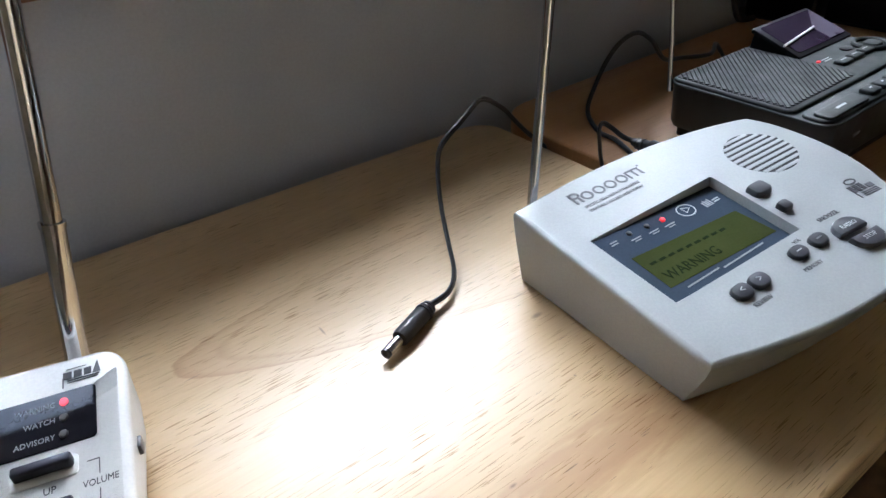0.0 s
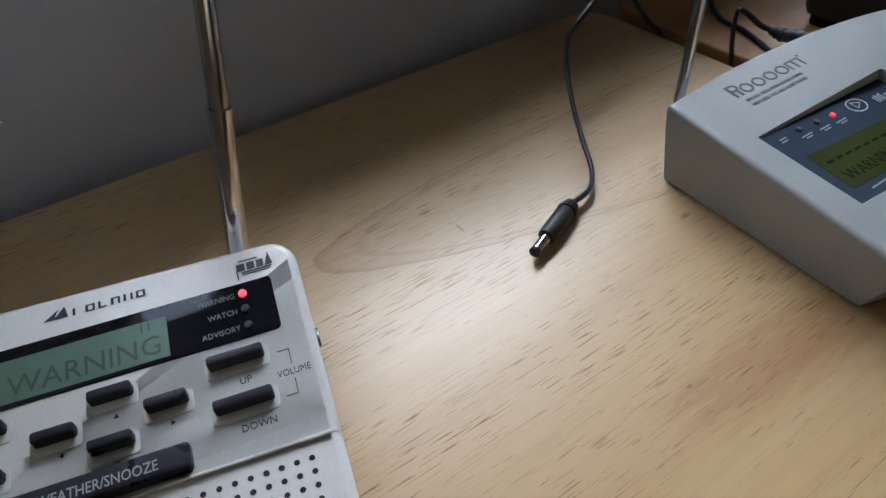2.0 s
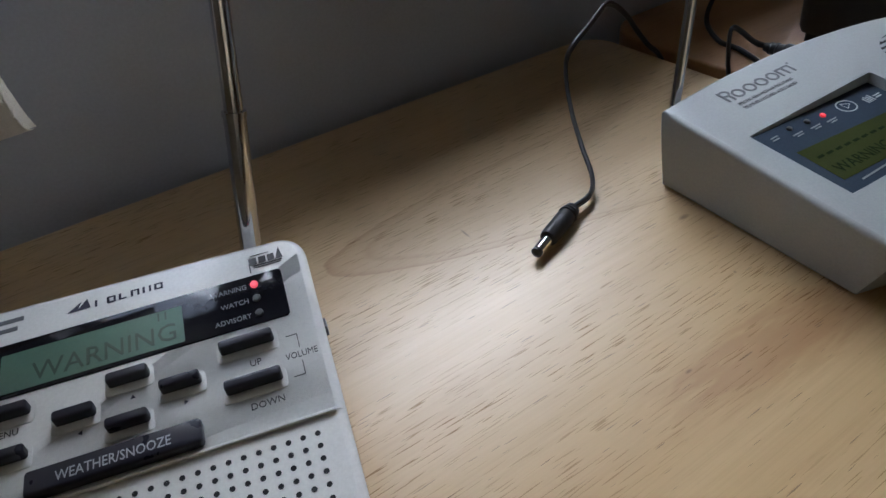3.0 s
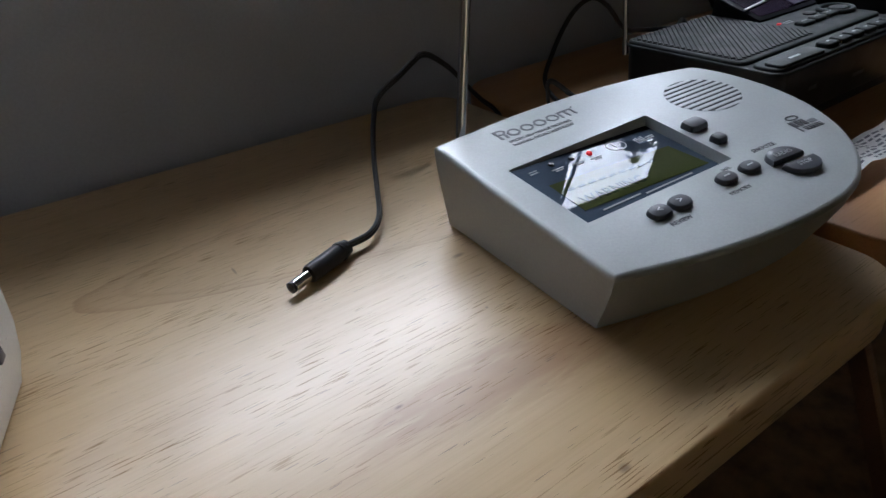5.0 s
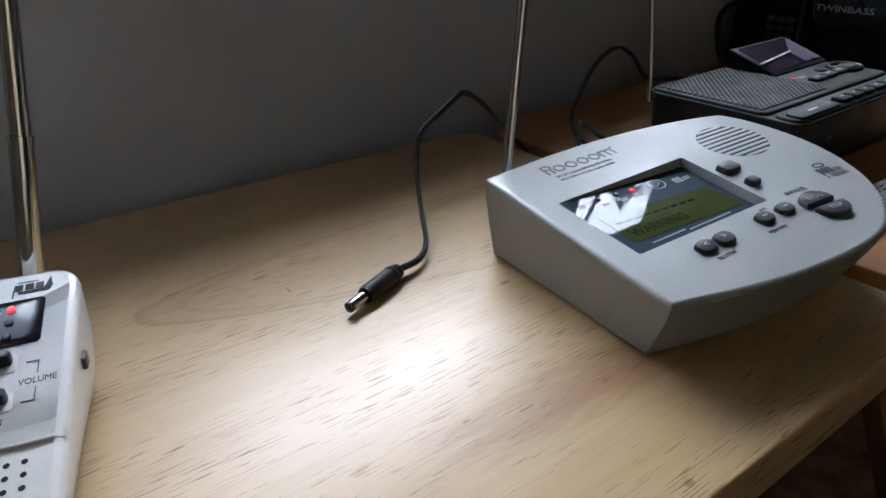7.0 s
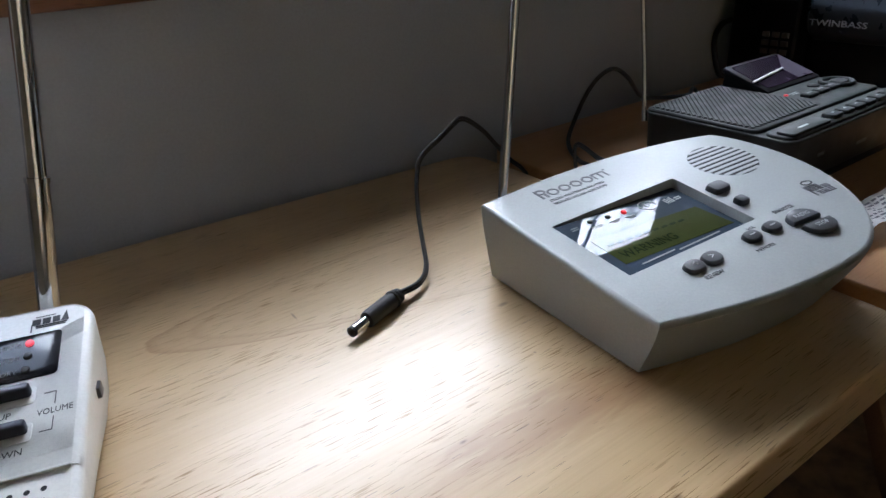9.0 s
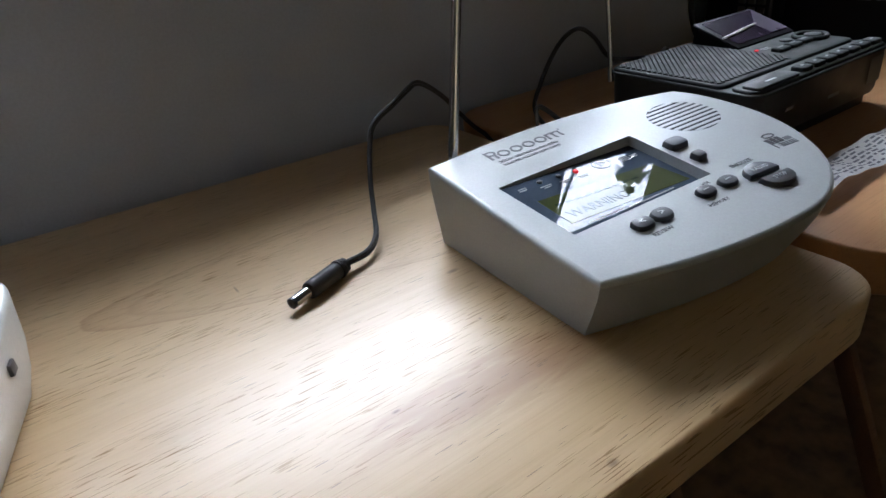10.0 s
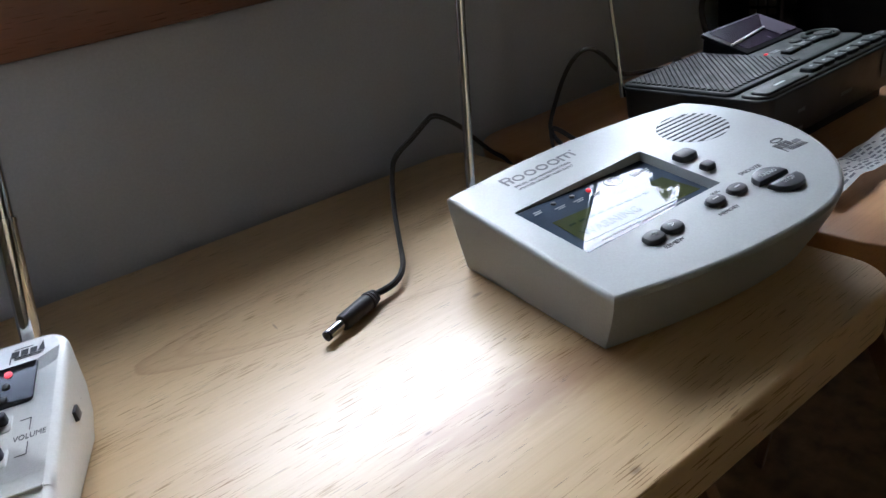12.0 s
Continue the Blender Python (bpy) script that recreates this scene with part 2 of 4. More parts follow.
gb.inputs["Transmission Weight"].default_value, gb.inputs["Roughness"].default_value, gb.inputs["IOR"].default_value = 1.0, 0.0, 1.45
gb.inputs["Base Color"].default_value = (0.97, 0.98, 0.98, 1)

# ---- building helpers ----
I4 = Matrix.Identity(4)


def thing(name, base, label, category, group="", kind=""):
    ob = new(name)
    ob.empty_display_size = 0.02
    ob.matrix_basis = Matrix.Translation(base)
    return tagged(ob, label, category, group, kind)


def root_of(ob):
    while ob.parent:
        ob = ob.parent
    return ob


def smooth(me, angle=35):
    me.shade_smooth()
    bm = bmesh.new()
    bm.from_mesh(me)
    for e in bm.edges:
        if len(e.link_faces) == 2 and e.calc_face_angle(0) > radians(angle):
            e.smooth = False
    bm.to_mesh(me)
    bm.free()


def part(name, bm, material, parent=None, label="", angle=35):
    """Links a bmesh, given in world metres, as one mesh object under a thing or a part."""
    if parent:
        bm.transform(root_of(parent).matrix_basis.inverted())
    bmesh.ops.recalc_face_normals(bm, faces=bm.faces)
    me = bpy.data.meshes.new(name)
    bm.to_mesh(me)
    bm.free()
    me.materials.append(material)
    smooth(me, angle)
    ob = new(name, me)
    ob.parent = parent
    if label:
        ob["label"] = label
    return ob


def setting(name, bm, material, label, category):
    return tagged(part(name, bm, material), label, category, kind="structure")


def box(lo, hi, bevel=0.0, m=I4, bm=None, seg=2):
    """A box between two corners with rounded edges."""
    own = bmesh.new()
    bmesh.ops.create_cube(own, size=1)
    for v in own.verts:
        v.co = Vector([(a + b) / 2 + c * (b - a) for a, b, c in zip(lo, hi, v.co)])
    if bevel:
        bmesh.ops.bevel(own, geom=own.edges[:], offset=bevel, segments=seg, affect="EDGES", profile=0.6)
    own.transform(m)
    return merge(bm, own)


def merge(bm, own):
    if bm is None:
        return own
    me = bpy.data.meshes.new("tmp")
    own.to_mesh(me)
    bm.from_mesh(me)
    bpy.data.meshes.remove(me)
    own.free()
    return bm


def rounded_rect(x0, y0, x1, y1, r, n=5):
    pts = []
    for cx, cy, a0 in ((x1 - r, y1 - r, 0), (x0 + r, y1 - r, 90), (x0 + r, y0 + r, 180), (x1 - r, y0 + r, 270)):
        pts += [(cx + r * math.cos(radians(a0 + 90 * i / n)), cy + r * math.sin(radians(a0 + 90 * i / n))) for i in range(n + 1)]
    return pts


def ellipse(cx, cy, rx, ry, n=24, power=2.0, turn=0.0):
    pts = []
    for i in range(n):
        a = 2 * math.pi * i / n
        c, s = math.cos(a), math.sin(a)
        x, y = rx * math.copysign(abs(c) ** (2 / power), c), ry * math.copysign(abs(s) ** (2 / power), s)
        pts.append((cx + x * math.cos(turn) - y * math.sin(turn), cy + x * math.sin(turn) + y * math.cos(turn)))
    return pts


def loft(rings, m=I4, bottom=True, top=True):
    """Skins rings of equal length; rings hold (x, y, z)."""
    bm = bmesh.new()
    rows = [[bm.verts.new(p) for p in r] for r in rings]
    n = len(rows[0])
    for a, b in zip(rows, rows[1:]):
        for i in range(n):
            bm.faces.new((a[i], a[(i + 1) % n], b[(i + 1) % n], b[i]))
    if bottom:
        bm.faces.new(rows[0][::-1])
    if top:
        bm.faces.new(rows[-1])
    bm.transform(m)
    return bm


def shrink(pts, d):
    """Moves a closed outline inwards by about d."""
    n, out = len(pts), []
    area = sum(pts[i][0] * pts[(i + 1) % n][1] - pts[(i + 1) % n][0] * pts[i][1] for i in range(n))
    s = 1 if area > 0 else -1
    for i, p in enumerate(pts):
        a, b = Vector(pts[i - 1]), Vector(pts[(i + 1) % n])
        t = (b - a).normalized() if (b - a).length > 1e-9 else Vector((1, 0))
        out.append((p[0] - t.y * d * s, p[1] + t.x * d * s))
    return out


def slab(pts, z0, z1, bevel=0.0, m=I4, low=0.0, steps=3):
    """A plate of that outline with a rounded upper rim (and lower rim: low)."""
    rings = []
    if low:
        for i in range(steps):
            a = math.pi / 2 * i / steps
            rings.append([(x, y, z0 + low * (1 - math.cos(a))) for x, y in shrink(pts, low * (1 - math.sin(a)))])
        rings.append([(x, y, z0 + low) for x, y in pts])
    else:
        rings.append([(x, y, z0) for x, y in pts])
    if bevel:
        for i in range(steps + 1):
            a = math.pi / 2 * i / steps
            rings.append([(x, y, z1 - bevel + bevel * math.sin(a)) for x, y in shrink(pts, bevel * (1 - math.cos(a)))])
    else:
        rings.append([(x, y, z1) for x, y in pts])
    return loft(rings, m)


def dome(pts, z0, z1, m=I4, steps=4, flat=0.72):
    """A key with a softly domed top."""
    c = Vector((sum(p[0] for p in pts) / len(pts), sum(p[1] for p in pts) / len(pts)))
    rings = [[(x, y, z0) for x, y in pts]]
    for i in range(1, steps + 1):
        a = math.pi / 2 * i / steps
        k = flat + (1 - flat) * math.cos(a) ** 0.7 if i < steps else flat
        rings.append([(c.x + (x - c.x) * k, c.y + (y - c.y) * k, z0 + (z1 - z0) * math.sin(a)) for x, y in pts])
    return loft(rings, m)


def curve_points(pts, n=10):
    """A smooth line through the points."""
    p = [Vector(q) for q in pts]
    p = [2 * p[0] - p[1]] + p + [2 * p[-1] - p[-2]]
    out = []
    for i in range(1, len(p) - 2):
        for k in range(n):
            t = k / n
            out.append(0.5 * ((2 * p[i]) + (p[i + 1] - p[i - 1]) * t + (2 * p[i - 1] - 5 * p[i] + 4 * p[i + 1] - p[i + 2]) * t * t
                              + (3 * p[i] - p[i - 1] - 3 * p[i + 1] + p[i + 2]) * t ** 3))
    return out + [p[-2]]


def tube(pts, radii, n=10, m=I4):
    """A pipe along a line, with one radius or one for each point."""
    pts = [Vector(p) for p in pts]
    if not isinstance(radii, (list, tuple)):
        radii = [radii] * len(pts)
    rings, side = [], None
    for i, p in enumerate(pts):
        d = (pts[min(i + 1, len(pts) - 1)] - pts[max(i - 1, 0)]).normalized()
        if side is None:
            side = d.orthogonal().normalized()
        side = (side - d * side.dot(d)).normalized()
        up = d.cross(side)
        rings.append([p + radii[i] * (side * math.cos(2 * math.pi * k / n) + up * math.sin(2 * math.pi * k / n)) for k in range(n)])
    return loft(rings, m)


def lettering(text, size, x, y, z, m, turn=0.0, wide=1.0, align="LEFT", slant=0.0, bold=0.0):
    """Raised print with the built-in font; x, y is the baseline's start in the plane of m."""
    cu = bpy.data.curves.new("print", "FONT")
    cu.body, cu.size, cu.align_x, cu.extrude, cu.resolution_u, cu.shear, cu.offset = text, size, align, 0.00006, 2, slant, bold
    ob = bpy.data.objects.new("print", cu)
    scene.collection.objects.link(ob)
    dg = bpy.context.evaluated_depsgraph_get()
    me = bpy.data.meshes.new_from_object(ob.evaluated_get(dg))
    bm = bmesh.new()
    bm.from_mesh(me)
    bpy.data.objects.remove(ob)
    bpy.data.curves.remove(cu)
    bpy.data.meshes.remove(me)
    bm.transform(m @ Matrix.Translation((x, y, z)) @ Matrix.Rotation(turn, 4, "Z") @ Matrix.Diagonal((wide, 1, 1, 1)))
    return bm


def bars(rects, z, m, h=0.00012):
    """Flat print: rectangles (x0, y0, x1, y1)."""
    bm = None
    for x0, y0, x1, y1 in rects:
        bm = box((x0, y0, z), (x1, y1, z + h), 0, m, bm)
    return bm


def print_bars(name, rects, z, m, material, parent, label=""):
    for r in rects:
        part(name, bars([r], z, m), material, parent, label)


def ring(cx, cy, rx, ry, w, z, m, n=20, h=0.00012, a0=0.0, a1=360.0):
    """A flat printed ring or arc."""
    bm = bmesh.new()
    full = a1 - a0 >= 360
    k = n if full else n + 1
    rows = []
    for i in range(k):
        a = radians(a0 + (a1 - a0) * i / n)
        rows.append([bm.verts.new((cx + (rx - d) * math.cos(a), cy + (ry - d) * math.sin(a), zz)) for d, zz in ((0, z), (0, z + h), (w, z + h), (w, z))])
    for i in range(n):
        a, b = rows[i], rows[(i + 1) % k]
        for j in range(3):
            bm.faces.new((a[j], b[j], b[j + 1], a[j + 1]))
    bm.transform(m)
    return bm


def bezier(p0, p1, p2, p3, n):
    p0, p1, p2, p3 = map(Vector, (p0, p1, p2, p3))
    return [tuple((1 - t) ** 3 * p0 + 3 * (1 - t) ** 2 * t * p1 + 3 * (1 - t) * t * t * p2 + t ** 3 * p3) for t in [i / n for i in range(n)]]


def plate_with_holes(outer, holes, m):
    """A flat face with openings, at height 0 of m."""
    bm = bmesh.new()
    for loop in [outer] + holes:
        vs = [bm.verts.new((x, y, 0)) for x, y in loop]
        for i in range(len(vs)):
            bm.edges.new((vs[i], vs[(i + 1) % len(vs)]))
    bmesh.ops.triangle_fill(bm, use_beauty=True, use_dissolve=False, edges=bm.edges[:], normal=(0, 0, 1))
    bm.transform(m)
    return bm


# ---- the room ----
X0, X1, Y0, H = -1.9, 2.3, -3.2, 2.4
SILL, HEAD = 0.864, 2.0
PANES = ((-0.27, -0.10), (-0.078, 0.408), (0.430, 1.12))
setting("floor", box((X0 - 0.1, Y0 - 0.1, -0.1), (X1 + 0.1, WALL + 0.2, 0)), CARPET, "dark brown patterned carpet floor in shade", "floor")
setting("ceiling", box((X0 - 0.1, Y0 - 0.1, H), (X1 + 0.1, WALL + 0.2, H + 0.1)), CEILING_PAINT, "plain white painted ceiling", "ceiling")
edges = [X0] + [e for ab in PANES for e in ab] + [X1]
wall = box((X0, WALL, 0), (X1, WALL + 0.16, SILL - 0.022))
wall = box((X0, WALL, HEAD), (X1, WALL + 0.16, H), 0, I4, wall)
for a, b in zip(edges[::2], edges[1::2]):
    wall = box((a, WALL, SILL - 0.022), (b, WALL + 0.16, HEAD), 0, I4, wall)
setting("wall_north", wall, WALL_PAINT, "slate grey painted wall under the window", "wall")
RX0, RX1, RZ0, RZ1 = -1.20, 0.40, 0.40, 2.1           # unseen rear opening, added to fill the room with light
wall = None
for lo, hi in (((X0, 0), (X1, RZ0)), ((X0, RZ1), (X1, H)), ((X0, RZ0), (RX0, RZ1)), ((RX1, RZ0), (X1, RZ1))):
    wall = box((lo[0], Y0 - 0.1, lo[1]), (hi[0], Y0, hi[1]), 0, I4, wall)
setting("wall_south", wall, ROOM_PAINT, "plain painted wall of the room", "wall")
# added fill source: daylight through tan cloth, out of view behind the camera
fill_window = tagged(new("window_4"), "unseen rear opening with tan cloth, added as fill light", "window", kind="structure")
fill_window.matrix_basis = Matrix.Translation((RX0, Y0, RZ0))
part("fill_panel", box((RX0, Y0 - 0.052, RZ0), (RX1, Y0 - 0.05, RZ1)), FILL_CLOTH, fill_window, "thin tan cloth added to warm the fill light")
setting("wall_west", box((X0 - 0.1, Y0, 0), (X0, WALL + 0.16, H)), ROOM_PAINT, "plain painted wall of the room", "wall")
setting("wall_east", box((X1, Y0, 0), (X1 + 0.1, WALL + 0.16, H)), ROOM_PAINT, "plain painted wall of the room", "wall")
trim = box((-0.72, WALL - 0.016, 0.804), (1.22, WALL, SILL - 0.022), 0.002)
setting("trim", trim, W_TRIM, "red-brown stained wooden window apron on the wall", "window trim")
setting("window_sill", box((-0.74, WALL - 0.024, SILL - 0.022), (1.24, WALL + 0.12, SILL), 0.004), W_TRIM, "red-brown stained wooden window sill", "window sill")

for k, (a, b) in enumerate(PANES):
    win = tagged(new("window_%d" % (k + 1)), "window with dark wooden frame and bright overcast daylight", "window", kind="structure")
    win.matrix_basis = Matrix.Translation((a, WALL + 0.06, SILL))
    y0, y1 = WALL + 0.06, WALL + 0.10
    for nm, lo, hi in (("window_frame", (a, SILL), (a + 0.02, HEAD)), ("window_frame", (b - 0.02, SILL), (b, HEAD)),
                       ("window_frame", (a + 0.02, SILL), (b - 0.02, SILL + 0.022)), ("window_frame", (a + 0.02, HEAD - 0.03), (b - 0.02, HEAD))):
        part(nm, box((lo[0], y0, lo[1]), (hi[0], y1, hi[1]), 0.002), FRAME_PAINT, win)
    pane = part("pane", box((a + 0.02, y0 + 0.018, SILL + 0.022), (b - 0.02, y0 + 0.022, HEAD - 0.03)), GLASS, win)
    pane.visible_shadow = False
    shade = thing("roller_shade", ((a + b) / 2, WALL + 0.04, HEAD - 0.03), "olive fabric roller shade pulled most of the way down", "window shade", "roller shades")
    low = (1.15, 1.055, 1.055)[k]
    part("cloth", box((a + 0.003, WALL + 0.038, low + 0.015), (b - 0.003, WALL + 0.0395, HEAD - 0.04)), THIN, shade)
    part("bottom_rail", box((a + 0.003, WALL + 0.034, low), (b - 0.003, WALL + 0.044, low + 0.015), 0.003), SHADE, shade)
    part("roller", tube([(a + 0.003, WALL + 0.045, HEAD - 0.03), (b - 0.003, WALL + 0.045, HEAD - 0.03)], 0.018, 16), SHADE, shade)

# ---- outdoors ----
setting("ground", box((-300, -600, -0.5), (300, 600, -0.4)), GRASS, "green lawn outside the window", "ground")
post = thing("porch_post", (1.315, 0.62, -0.4), "weathered brown wooden porch post outside the window", "post")
part("shaft", box((1.287, 0.595, -0.4), (1.340, 0.648, 2.6), 0.004), BARK, post)


def conifer(x, y, height, spread, seed):
    rnd = random.Random(seed)
    t = thing("conifer_tree", (x, y, -0.4), "dark green conifer tree standing outside the window", "tree", "conifers")
    part("trunk", tube([(x, y, -0.4), (x + 0.05, y, height * 0.5), (x, y, height)], [0.16, 0.10, 0.02], 8), BARK, t)
    bm = bmesh.new()
    for i in range(120):
        h = 0.5 + (height - 0.5) * (i / 120) ** 0.9
        reach = spread * (1 - h / height) ** 0.8 * rnd.uniform(0.55, 1.1) + 0.12
        az = rnd.uniform(0, 2 * math.pi)
        d = Vector((math.cos(az), math.sin(az), 0))
        s = Vector((-d.y, d.x, 0))
        for k in range(9):
            f = (k + rnd.random()) / 9
            c = Vector((x, y, h)) + d * reach * f + Vector((0, 0, -0.28 * reach * f * f + 0.1 * f))
            for sg in (-1, 1):
                tip = c + s * sg * rnd.uniform(0.06, 0.22) * (1.15 - f) + d * 0.12 + Vector((0, 0, -rnd.uniform(0.04, 0.24)))
                w = d * rnd.uniform(0.02, 0.05)
                bm.faces.new([bm.verts.new(q) for q in (c - w, c + w, tip + w * 0.2, tip - w * 0.2)])
    part("crown", bm, NEEDLES, t)


conifer(5.7, 2.85, 4.4, 1.5, 1)
conifer(7.0, 2.4, 5.4, 1.5, 2)
conifer(9.2, 6.0, 6.8, 1.4, 3)
conifer(9.0, 8.6, 5.0, 1.5, 4)

# ---- curtain ----
curtain = thing("curtain", (-0.4, 0.085, 1.98), "cream cloth curtain hanging beside the window, hem showing", "curtain")


def curtain_sheet(x0, x1, y, z0, z1, thick, fold):
    bm = bmesh.new()
    nx, nz = 60, 30
    grid = []
    for j in range(nz + 1):
        f = j / nz
        z = z0 + (z1 - z0) * f ** 1.6
        row = []
        for i in range(nx + 1):
            u = i / nx
            x = x0 + (x1 - x0) * u + 0.004 * (1 - f) ** 8 * u
            yy = y + fold * math.sin(u * 21 + 0.6) * (0.4 + 0.6 * (1 - u)) - 0.002 * math.exp(-((u - 1) * 25) ** 2) + 0.0015 * math.sin(z * 90 + u * 9)
            row.append(bm.verts.new((x, yy, z + 0.0025 * math.sin(u * 13) * (1 - f) - 0.003 * (1 - u) * (1 - f))))
        grid.append(row)
    for j in range(nz):
        for i in range(nx):
            bm.faces.new((grid[j][i], grid[j][i + 1], grid[j + 1][i + 1], grid[j + 1][i]))
    bmesh.ops.solidify(bm, geom=bm.faces[:], thickness=thick)
    return bm


part("cloth", curtain_sheet(-0.62, -0.168, 0.078, 0.7625, 1.97, 0.004, 0.006), CLOTH, curtain)
part("hem", curtain_sheet(-0.62, -0.1685, 0.0775, 0.762, 0.796, 0.0056, 0.006), CLOTH, curtain)
part("rod", tube([(-0.8, 0.085, 1.985), (1.3, 0.085, 1.985)], 0.010, 12), CHROME, curtain)
for bx in (-0.7, 1.2):
    part("rod_bracket", box((bx - 0.01, 0.08, 1.965), (bx + 0.01, WALL, 1.985), 0.002), CHROME, curtain)


# ---- tray tables ----
def tray_table(x0, x1, yf, back0, back1, r, material, label, legs):
    t = thing("tray_table", ((x0 + x1) / 2, 0, 0), label, "table", "tray tables side by side")
    n = 8
    pts = []
    for cx, cy, a0 in ((x1 - r, back1 - r, 0), (x0 + r, back0 - r, 90), (x0 + r, yf + r, 180), (x1 - r, yf + r, 270)):
        pts += [(cx + r * math.cos(radians(a0 + 90 * i / n)), cy + r * math.sin(radians(a0 + 90 * i / n))) for i in range(n + 1)]
    part("tabletop", slab(pts, T - 0.0245, T, 0.0022, I4, 0.004), material, t)
    for lx in legs:
        for ytop, ybot in ((-0.072, -0.345), (0.06, 0.15)):
            s = Vector((0, ybot - ytop, -(T - 0.0245)))
            m = Matrix.Translation((lx, ytop, T - 0.0245)) @ Matrix.Rotation(math.atan2(ybot - ytop, T - 0.0245), 4, "X")
            part("leg", box((-0.0042, -0.0065, -s.length), (0.0042, 0.0065, 0.004), 0.0015, m), W_LEG, t)
        part("leg_rail", box((lx - 0.009, -0.09, T - 0.0455), (lx + 0.009, 0.10, T - 0.0245), 0.003), W_LEG, t)
    part("stretcher", box((legs[0], 0.098, 0.30), (legs[-1], 0.112, 0.33), 0.003), W_LEG, t)
    return t


tray_table(-0.285, 0.2060, -0.1605, 0.204, 0.182, 0.024, W_TOP, "pale varnished wooden tray table with rounded corners", (-0.20, 0.132))
tray_table(0.2190, 0.715, -0.1640, 0.186, 0.186, 0.036, W_TOP2, "orange-toned wooden tray table with rounded corners", (0.31, 0.40, 0.63))

# ---- desk radio with rounded end ----
# plan coordinates on the sloping top: (x, y, height above the top)
TOP_R = Matrix(((1, 0, 0, 0), (0, 1, 0, 0), (0.0311, 0.1003, 1, 0.6975 - 0.0311 * 0.1228 + 0.1003 * 0.067), (0, 0, 0, 1)))

WINDOW_R = Matrix(((1, 0, 0, 0), (0, 1, 0, 0), (-0.0189, 0.1003, 1, TOP_R[2][3] + 0.00395), (0, 0, 0, 1)))


def top_z(x, y):
    return (TOP_R @ Vector((x, y, 0))).z


def weather_radio():
    rad = thing("alert_radio", (0.16, -0.055, T), "satin silver desk alert radio with rounded end and olive display", "radio", "alert radios")
    n = 16
    plan = (bezier((0.0768, -0.1120), (0.115, -0.1262), (0.150, -0.1345), (0.186, -0.1335), n)
            + bezier((0.186, -0.1335), (0.222, -0.132), (0.262, -0.094), (0.2575, -0.042), n)
            + bezier((0.2575, -0.042), (0.2568, -0.030), (0.2545, -0.020), (0.249, -0.0115), 8)
            + bezier((0.249, -0.0115), (0.205, 0.0065), (0.135, 0.0110), (0.0828, 0.0060), n)
            + bezier((0.0828, 0.0060), (0.081, -0.030), (0.078, -0.075), (0.0768, -0.1120), n))
    cx, cy = 0.148, -0.052

    def low(k, drop):
        kx, ky = 1 - 0.070 * k, 1 - 0.17 * k
        out = []
        for x, y in plan:
            px, py = cx + (x - cx) * kx, cy + (y - cy) * (ky if y < cy else 1 - 0.05 * k)
            if x < cx:
                px = cx + (x - cx) * (1 - 0.050 * k)
            out.append((px, py, T + 0.0012 + (top_z(x, y) - T - 0.0012) * drop))
        return out
    rim = []
    for i in range(4):
        a = math.pi / 2 * i / 3
        d = 0.0022
        rim.append([(x, y, top_z(x, y) - d * (1 - math.sin(a))) for x, y in shrink(plan, d * (1 - math.cos(a)))])
    body = loft([low(1.0, 0.0), low(0.96, 0.04), low(0.74, 0.22), low(0.42, 0.48), low(0.14, 0.74), low(0.03, 0.90)] + rim, I4, True, False)
    shell = part("body", body, SILVER, rad, "satin silver plastic shell", 30)
    rot = radians(-2.6)
    lcd = [(0.0935, -0.0832), (0.1770, -0.0880), (0.1820, -0.0358), (0.0952, -0.0332)]
    hole = []
    for i, p in enumerate(lcd):                       # softly rounded corners
        p, a, b = Vector(p), Vector(lcd[i - 1]), Vector(lcd[(i + 1) % 4])
        r = 0.0035 if i in (2,) else 0.0016
        for q in bezier(p + (a - p).normalized() * r, p, p, p + (b - p).normalized() * r, 4):
            hole.append(q)
    spk = ellipse(0.2222, -0.0390, 0.0205, 0.0186, 36)
    part("top_plate", plate_with_holes([(x, y) for x, y in shrink(plan, 0.0022)], [hole, spk], TOP_R), SILVER, rad, "sloping silver top plate")
    # the display window lies a little askew in its well, deeper towards the rounded end
    inner = shrink(hole, 0.0009)
    well = [[TOP_R @ Vector((x, y, 0)) for x, y in hole], [WINDOW_R @ Vector((x, y, 0)) for x, y in inner]]
    part("display_well", loft(well, I4, False, False), SILVER, rad)
    bez = part("display_bezel", slab(shrink(inner, -0.0003), -0.002, 0.0002, 0, WINDOW_R), BEZEL, rad, "glossy slate blue display window")
    part("display", slab([(0.0998, -0.0757), (0.1735, -0.0795), (0.1722, -0.0580), (0.1015, -0.0527)], 0.0002, 0.00035, 0, WINDOW_R), LCD_OLIVE, bez, "olive liquid crystal display")
    zp = 0.00037
    # first line of the display cannot be read
    print_bars("display_line", [(0.1050 + i * 0.0058, -0.0612 - i * 0.0004, 0.1088 + i * 0.0058, -0.0598 - i * 0.0004) for i in range(9)], zp, WINDOW_R, LCD_INK, bez)
    part("display_text", lettering("WARNING", 0.0080, 0.1038, -0.0724, zp + 0.00006, WINDOW_R, rot, 0.92), LCD_INK, bez)
    zb = 0.00024
